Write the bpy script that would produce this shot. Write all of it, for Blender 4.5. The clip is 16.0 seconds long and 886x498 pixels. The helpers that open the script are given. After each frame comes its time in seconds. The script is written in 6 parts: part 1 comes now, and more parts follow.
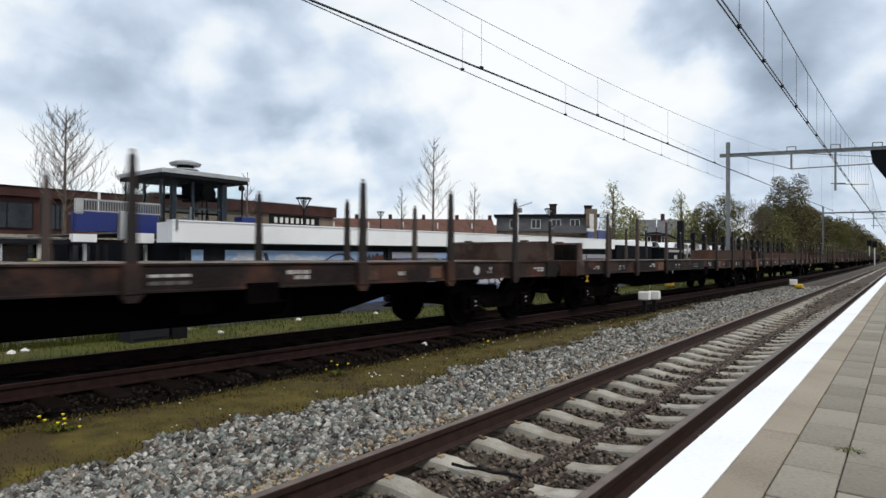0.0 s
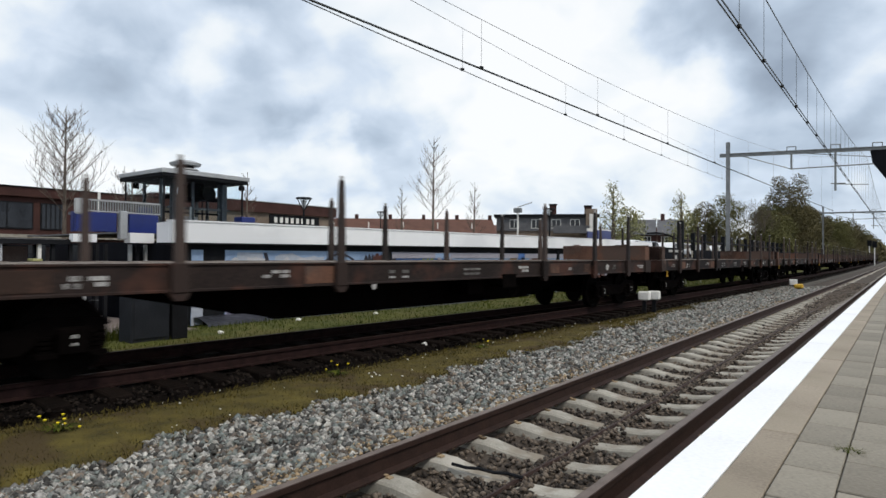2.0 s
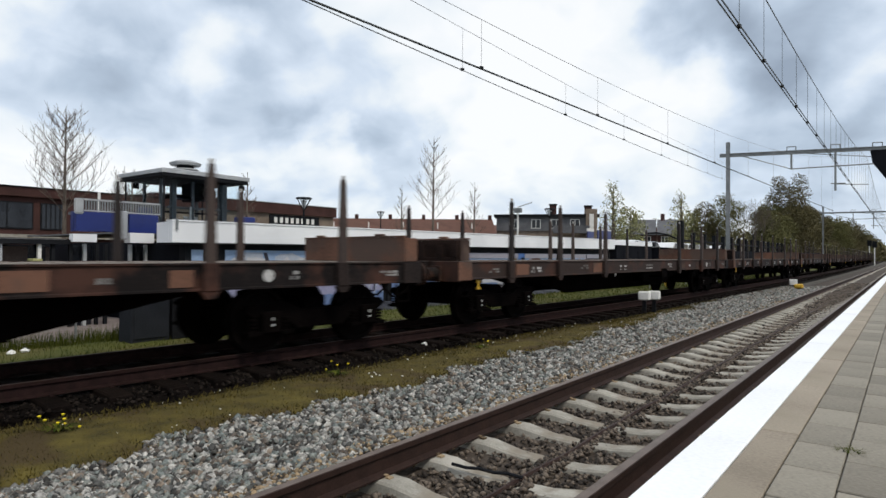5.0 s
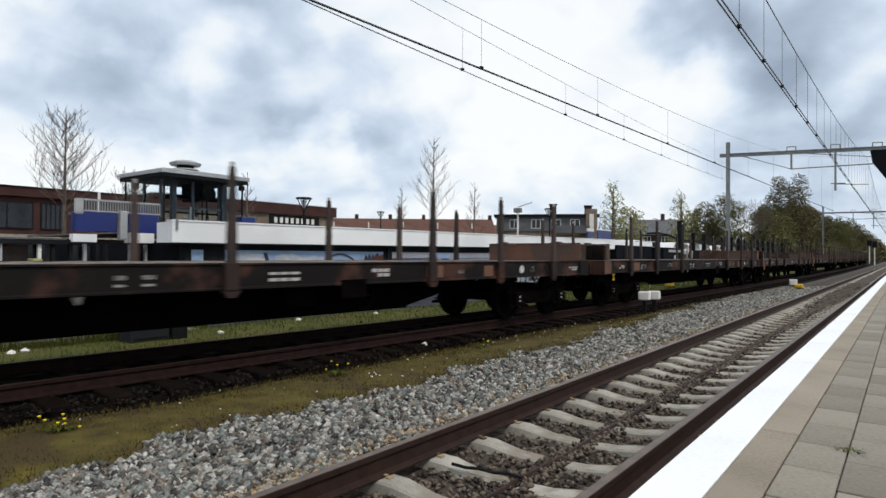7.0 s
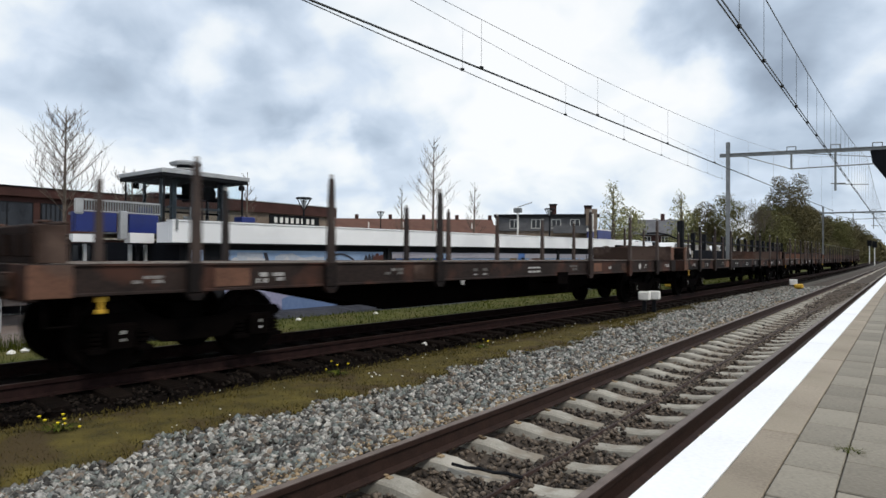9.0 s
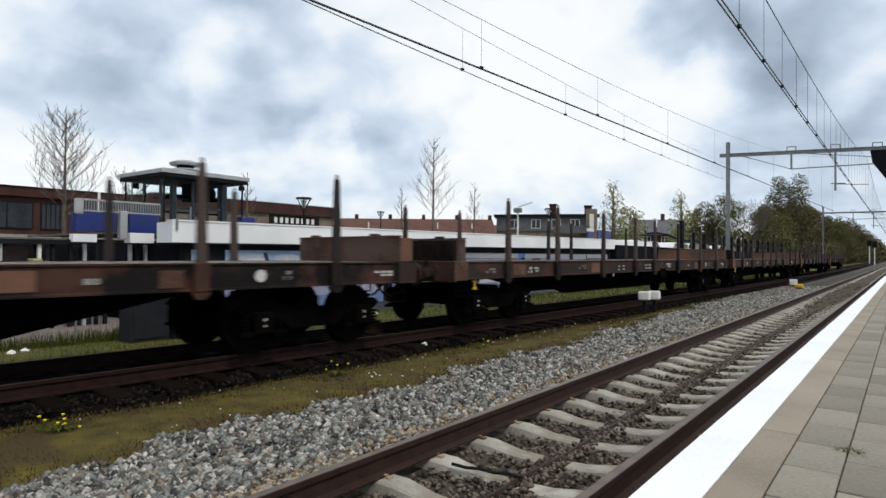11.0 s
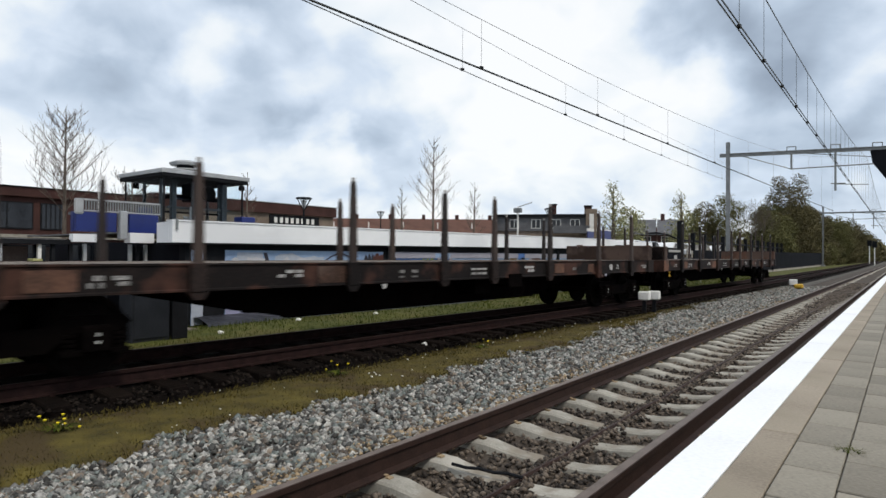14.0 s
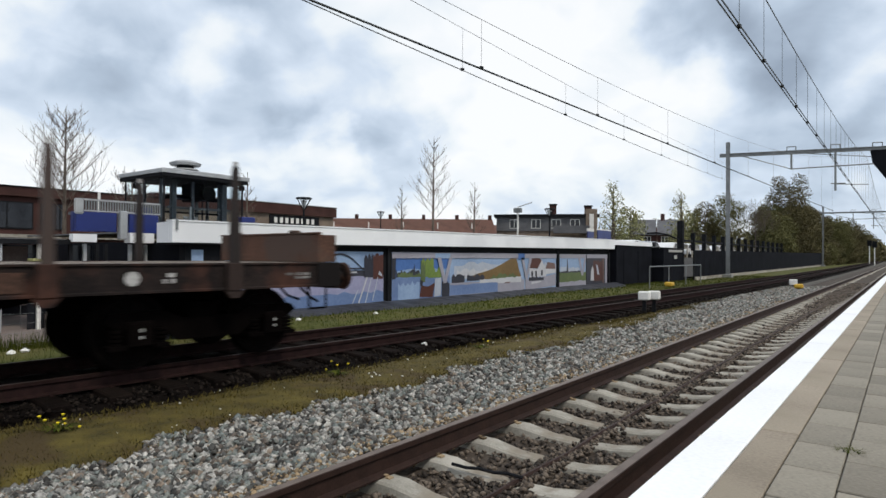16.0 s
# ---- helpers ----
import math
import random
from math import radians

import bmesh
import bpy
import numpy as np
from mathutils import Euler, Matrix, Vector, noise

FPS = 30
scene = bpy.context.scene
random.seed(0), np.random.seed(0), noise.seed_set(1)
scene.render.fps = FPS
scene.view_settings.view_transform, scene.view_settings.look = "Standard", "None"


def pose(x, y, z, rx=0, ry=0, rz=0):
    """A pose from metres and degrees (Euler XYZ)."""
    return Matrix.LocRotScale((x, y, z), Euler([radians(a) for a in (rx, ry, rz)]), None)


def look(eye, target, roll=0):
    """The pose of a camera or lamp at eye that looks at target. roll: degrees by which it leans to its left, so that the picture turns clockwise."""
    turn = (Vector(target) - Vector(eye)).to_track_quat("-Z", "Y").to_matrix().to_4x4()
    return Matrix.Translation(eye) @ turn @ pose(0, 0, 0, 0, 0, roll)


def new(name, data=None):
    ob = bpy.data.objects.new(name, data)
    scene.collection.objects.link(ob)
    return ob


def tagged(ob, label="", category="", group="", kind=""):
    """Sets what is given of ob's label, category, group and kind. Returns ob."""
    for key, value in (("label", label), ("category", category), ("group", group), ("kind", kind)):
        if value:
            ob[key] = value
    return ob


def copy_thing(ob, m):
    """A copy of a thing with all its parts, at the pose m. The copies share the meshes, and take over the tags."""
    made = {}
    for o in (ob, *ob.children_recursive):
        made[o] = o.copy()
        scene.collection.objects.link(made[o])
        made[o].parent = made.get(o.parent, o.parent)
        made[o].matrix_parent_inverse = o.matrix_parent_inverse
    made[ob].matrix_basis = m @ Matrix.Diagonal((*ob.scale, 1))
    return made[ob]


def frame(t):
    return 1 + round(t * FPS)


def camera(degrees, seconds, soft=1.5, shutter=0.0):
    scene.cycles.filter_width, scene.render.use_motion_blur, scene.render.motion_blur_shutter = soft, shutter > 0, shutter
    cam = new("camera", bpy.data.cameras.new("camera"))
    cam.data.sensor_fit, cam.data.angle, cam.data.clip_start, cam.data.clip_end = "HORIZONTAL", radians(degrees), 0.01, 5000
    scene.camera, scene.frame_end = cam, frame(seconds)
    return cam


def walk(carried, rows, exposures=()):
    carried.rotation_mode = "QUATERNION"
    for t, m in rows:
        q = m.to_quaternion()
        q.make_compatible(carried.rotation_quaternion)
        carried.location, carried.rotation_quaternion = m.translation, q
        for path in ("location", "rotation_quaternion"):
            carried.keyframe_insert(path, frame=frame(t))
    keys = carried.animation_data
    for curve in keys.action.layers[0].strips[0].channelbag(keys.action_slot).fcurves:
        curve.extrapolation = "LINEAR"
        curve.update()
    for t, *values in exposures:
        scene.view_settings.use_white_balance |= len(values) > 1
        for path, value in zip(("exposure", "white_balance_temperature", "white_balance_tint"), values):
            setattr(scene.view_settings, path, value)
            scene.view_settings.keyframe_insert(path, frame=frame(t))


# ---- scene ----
# ---------------------------------------------------------------- camera
cam = camera(71.84, 16.0, soft=1.5, shutter=0.15)
EYE = Vector((0.0, 0.0, 1.399))
VIEW = look(EYE, EYE + Vector((-0.6034, 0.7974, 0.0104)), 0.33)
walk(cam, [(0.0, VIEW), (16.0, VIEW)])

# ---------------------------------------------------------------- sky, sun, exposure
scene.view_settings.exposure = 0.0


def make_world():
    w = bpy.data.worlds.new("sky")
    scene.world = w
    w.use_nodes = True
    nt = w.node_tree
    nt.nodes.clear()
    N, L = nt.nodes.new, nt.links.new
    out, bg = N("ShaderNodeOutputWorld"), N("ShaderNodeBackground")
    sky = N("ShaderNodeTexSky")
    sky.sky_type, sky.sun_disc = "NISHITA", False
    sky.sun_elevation, sky.sun_rotation = radians(53), radians(102)
    tc = N("ShaderNodeTexCoord")
    # the cloud layer lies on a plane overhead: direction / (height + c)
    sep = N("ShaderNodeSeparateXYZ")
    L(tc.outputs["Generated"], sep.inputs[0])
    hgt = N("ShaderNodeMath"); hgt.operation = "MAXIMUM"
    L(sep.outputs["Z"], hgt.inputs[0]); hgt.inputs[1].default_value = 0.0
    add = N("ShaderNodeMath"); add.operation = "ADD"
    L(hgt.outputs[0], add.inputs[0]); add.inputs[1].default_value = 0.55
    div = N("ShaderNodeVectorMath"); div.operation = "DIVIDE"
    comb = N("ShaderNodeCombineXYZ")
    for i in range(3):
        L(add.outputs[0], comb.inputs[i])
    L(tc.outputs["Generated"], div.inputs[0]); L(comb.outputs[0], div.inputs[1])
    flat = N("ShaderNodeMapping")
    L(div.outputs[0], flat.inputs["Vector"])
    flat.inputs["Scale"].default_value = (1.0, 1.0, 0.8)
    flat.inputs["Location"].default_value = CLOUD_SHIFT

    def clouds(scale, detail, dist):
        n = N("ShaderNodeTexNoise")
        L(flat.outputs[0], n.inputs["Vector"])
        n.inputs["Scale"].default_value, n.inputs["Detail"].default_value = scale, detail
        n.inputs["Roughness"].default_value, n.inputs["Distortion"].default_value = 0.48, dist
        return n.outputs["Fac"]

    def calc(op, a, b, clamp=False):
        m = N("ShaderNodeMath"); m.operation = op; m.use_clamp = clamp
        for i, v in enumerate((a, b)):
            if isinstance(v, (int, float)):
                m.inputs[i].default_value = v
            else:
                L(v, m.inputs[i])
        return m.outputs[0]

    big, small = clouds(2.6, 4, 0.3), clouds(8.0, 6, 0.4)
    shade = calc("ADD", calc("ADD", calc("MULTIPLY", big, 0.62), 0.078), calc("MULTIPLY", small, 0.30))
    # heavier and thinner parts of the cloud cover, with ragged edges
    rag = N("ShaderNodeTexNoise")
    L(tc.outputs["Generated"], rag.inputs["Vector"])
    rag.inputs["Scale"].default_value, rag.inputs["Detail"].default_value = 7.0, 5.0
    mid = N("ShaderNodeVectorMath"); mid.operation = "SUBTRACT"
    L(rag.outputs["Color"], mid.inputs[0]); mid.inputs[1].default_value = (0.5, 0.5, 0.5)
    amp = N("ShaderNodeVectorMath"); amp.operation = "SCALE"
    L(mid.outputs[0], amp.inputs[0]); amp.inputs["Scale"].default_value = 0.22
    ragged = N("ShaderNodeVectorMath"); ragged.operation = "ADD"
    L(tc.outputs["Generated"], ragged.inputs[0]); L(amp.outputs[0], ragged.inputs[1])
    unit = N("ShaderNodeVectorMath"); unit.operation = "NORMALIZE"
    L(ragged.outputs[0], unit.inputs[0])
    for (dx, dy, dz), size, amount in CLOUD_FORMS:
        d = N("ShaderNodeVectorMath"); d.operation = "DOT_PRODUCT"
        L(unit.outputs[0], d.inputs[0])
        d.inputs[1].default_value = Vector((dx, dy, dz)).normalized()
        r = N("ShaderNodeMapRange"); r.interpolation_type = "SMOOTHSTEP"
        L(d.outputs["Value"], r.inputs["Value"])
        r.inputs["From Min"].default_value, r.inputs["From Max"].default_value = math_cos(size), 1.0
        r.inputs["To Min"].default_value, r.inputs["To Max"].default_value = 0.0, amount
        shade = calc("ADD", shade, r.outputs["Result"])
    ramp = N("ShaderNodeValToRGB")
    L(shade, ramp.inputs[0])
    el = ramp.color_ramp.elements
    el[0].position, el[0].color = 0.26, (0.33, 0.40, 0.50, 1)
    el[1].position, el[1].color = 0.66, (1.02, 1.04, 1.06, 1)
    for pos, col in ((0.40, (0.51, 0.61, 0.74, 1)), (0.50, (0.70, 0.80, 0.93, 1)), (0.57, (0.89, 0.95, 1.0, 1))):
        e = el.new(pos); e.color = col
    mix = N("ShaderNodeMixRGB")
    mix.inputs[0].default_value = 0.93
    gain = N("ShaderNodeVectorMath"); gain.operation = "SCALE"
    L(sky.outputs[0], gain.inputs[0]); gain.inputs["Scale"].default_value = 0.1
    L(gain.outputs[0], mix.inputs[1]); L(ramp.outputs[0], mix.inputs[2])
    L(mix.outputs[0], bg.inputs["Color"])
    bg.inputs["Strength"].default_value = 1.0
    L(bg.outputs[0], out.inputs["Surface"])


def math_cos(deg):
    return math.cos(radians(deg))


CLOUD_SHIFT = (0.35, 0.1, 0.0)
CLOUD_FORMS = [ ((0.0, 0.995, 0.10), 8, -0.09), ((-0.15, 0.975, 0.15), 7, -0.03), ((-0.958, 0.228, 0.23), 10, 0.05), ((-0.169, 0.928, 0.332), 9, -0.12), ((-0.241, 0.916, 0.321), 6, -0.07), ((-0.091, 0.943, 0.319), 8, -0.10), ((-0.390, 0.882, 0.264), 12, 0.13), ((-0.439, 0.826, 0.354), 9, 0.1), ((-0.288, 0.941, 0.175), 8, 0.05), ((-0.042, 0.966, 0.256), 5, 0.07), ((-0.074, 0.976, 0.203), 7, -0.06), ((-0.695, 0.675, 0.249), 7, -0.1), ((-0.640, 0.747, 0.179), 5, -0.1), ((-0.751, 0.633, 0.187), 4, -0.09), ((-0.772, 0.542, 0.333), 6, -0.09), ((-0.912, 0.354, 0.207), 6, -0.05), ((-0.817, 0.507, 0.274), 5, 0.1), ((-0.717, 0.673, 0.181), 3.5, 0.1), ((-0.903, 0.309, 0.299), 5, 0.09), ((-0.890, 0.428, 0.154), 6, 0.05), ((-0.588, 0.801, 0.112), 9, 0.02), ((-0.790, 0.598, 0.133), 6, 0.03), ((-0.814, 0.468, 0.345), 5, -0.04), ((-0.538, 0.824, 0.175), 5, 0.05), ((-0.353, 0.926, 0.136), 5, -0.05), ((-0.872, 0.435, 0.226), 5, -0.06) ]
make_world()

sun_data = bpy.data.lights.new("sun", "SUN")
sun_data.energy, sun_data.angle, sun_data.color = 1.9, radians(10), (1.0, 0.92, 0.80)
sun = new("sun", sun_data)
sun.matrix_world = look((0, 0, 60), Vector((0, 0, 60)) - 10 * Vector((0.58, -0.12, 0.80)))

# ---------------------------------------------------------------- materials


def material(name, dark, light, scale=4.0, rough=0.8, metal=0.0, bump=0.3, grain=40.0, vary=0.0, island=0.0, stain=None, stain_scale=0.7, spec=0.3):
    """A surface with a broad mottling, a fine grain, relief and, if asked, a stain colour in patches."""
    m = bpy.data.materials.new(name)
    m.use_nodes = True
    nt = m.node_tree
    N, L = nt.nodes.new, nt.links.new
    b = nt.nodes["Principled BSDF"]
    tc = N("ShaderNodeTexCoord")

    def tex(s, detail=4.0):
        n = N("ShaderNodeTexNoise")
        L(tc.outputs["Object"], n.inputs["Vector"])
        n.inputs["Scale"].default_value, n.inputs["Detail"].default_value = s, detail
        return n.outputs["Fac"]

    broad, fine = tex(scale), tex(grain, 3.0)
    both = N("ShaderNodeMath"); both.operation = "MULTIPLY_ADD"
    L(fine, both.inputs[0]); both.inputs[1].default_value = 0.45
    half = N("ShaderNodeMath"); half.operation = "MULTIPLY"
    L(broad, half.inputs[0]); half.inputs[1].default_value = 0.55
    L(half.outputs[0], both.inputs[2])
    value = both.outputs[0]
    for amount, kind in ((vary, "object"), (island, "island")):
        if amount:
            src = N("ShaderNodeObjectInfo").outputs["Random"] if kind == "object" else N("ShaderNodeNewGeometry").outputs["Random Per Island"]
            mm = N("ShaderNodeMath"); mm.operation = "MULTIPLY_ADD"
            L(src, mm.inputs[0]); mm.inputs[1].default_value = amount
            sub = N("ShaderNodeMath"); sub.operation = "SUBTRACT"
            L(value, sub.inputs[0]); sub.inputs[1].default_value = amount / 2
            L(sub.outputs[0], mm.inputs[2])
            value = mm.outputs[0]
    ramp = N("ShaderNodeValToRGB")
    L(value, ramp.inputs[0])
    el = ramp.color_ramp.elements
    el[0].position, el[0].color = 0.33, (*dark, 1)
    el[1].position, el[1].color = 0.67, (*light, 1)
    col = ramp.outputs[0]
    if stain:
        s = tex(stain_scale, 5.0)
        r = N("ShaderNodeMapRange")
        L(s, r.inputs["Value"])
        r.inputs["From Min"].default_value, r.inputs["From Max"].default_value = 0.5, 0.62
        mx = N("ShaderNodeMixRGB")
        L(r.outputs["Result"], mx.inputs[0]); L(col, mx.inputs[1]); mx.inputs[2].default_value = (*stain, 1)
        col = mx.outputs[0]
    L(col, b.inputs["Base Color"])
    b.inputs["Roughness"].default_value, b.inputs["Metallic"].default_value = rough, metal
    b.inputs["Specular IOR Level"].default_value = spec
    if bump:
        bp = N("ShaderNodeBump")
        bp.inputs["Strength"].default_value, bp.inputs["Distance"].default_value = bump, 0.01
        L(fine, bp.inputs["Height"]); L(bp.outputs[0], b.inputs["Normal"])
    return m


def glass_material(name, tint=(0.91, 0.955, 0.965)):
    m = bpy.data.materials.new(name)
    m.use_nodes = True
    b = m.node_tree.nodes["Principled BSDF"]
    b.inputs["Base Color"].default_value = (*tint, 1)
    b.inputs["Roughness"].default_value, b.inputs["Transmission Weight"].default_value, b.inputs["IOR"].default_value = 0.03, 1.0, 1.05
    return m


def stone_material(name):
    """Crushed stone: each piece takes one of several greys, greens and tans, with a fine speckle."""
    m = bpy.data.materials.new(name)
    m.use_nodes = True
    nt = m.node_tree
    N, L = nt.nodes.new, nt.links.new
    b = nt.nodes["Principled BSDF"]
    ramp = N("ShaderNodeValToRGB")
    ramp.color_ramp.interpolation = "CONSTANT"
    L(N("ShaderNodeNewGeometry").outputs["Random Per Island"], ramp.inputs[0])
    el = ramp.color_ramp.elements
    el[0].position, el[0].color = 0.0, (0.045, 0.043, 0.04, 1)
    el[1].position, el[1].color = 0.93, (0.50, 0.48, 0.44, 1)
    for pos, col in ((0.10, (0.16, 0.155, 0.145)), (0.22, (0.22, 0.235, 0.215)), (0.33, (0.085, 0.085, 0.08)), (0.44, (0.31, 0.30, 0.275)), (0.55, (0.17, 0.19, 0.18)), (0.64, (0.25, 0.20, 0.155)), (0.73, (0.38, 0.37, 0.345)), (0.83, (0.11, 0.092, 0.078))):
        e = el.new(pos)
        e.color = (*col, 1)
    tc, n = N("ShaderNodeTexCoord"), N("ShaderNodeTexNoise")
    L(tc.outputs["Object"], n.inputs["Vector"])
    n.inputs["Scale"].default_value, n.inputs["Detail"].default_value = 45.0, 4.0
    r = N("ShaderNodeMapRange")
    L(n.outputs["Fac"], r.inputs["Value"])
    r.inputs["From Min"].default_value, r.inputs["From Max"].default_value = 0.3, 0.7
    r.inputs["To Min"].default_value, r.inputs["To Max"].default_value = 0.42, 1.2
    sc = N("ShaderNodeVectorMath")
    sc.operation = "SCALE"
    L(ramp.outputs[0], sc.inputs[0]); L(r.outputs["Result"], sc.inputs["Scale"])
    L(sc.outputs[0], b.inputs["Base Color"])
    b.inputs["Roughness"].default_value, b.inputs["Specular IOR Level"].default_value = 0.85, 0.3
    bp = N("ShaderNodeBump")
    bp.inputs["Strength"].default_value, bp.inputs["Distance"].default_value = 0.4, 0.01
    L(n.outputs["Fac"], bp.inputs["Height"]); L(bp.outputs[0], b.inputs["Normal"])
    return m


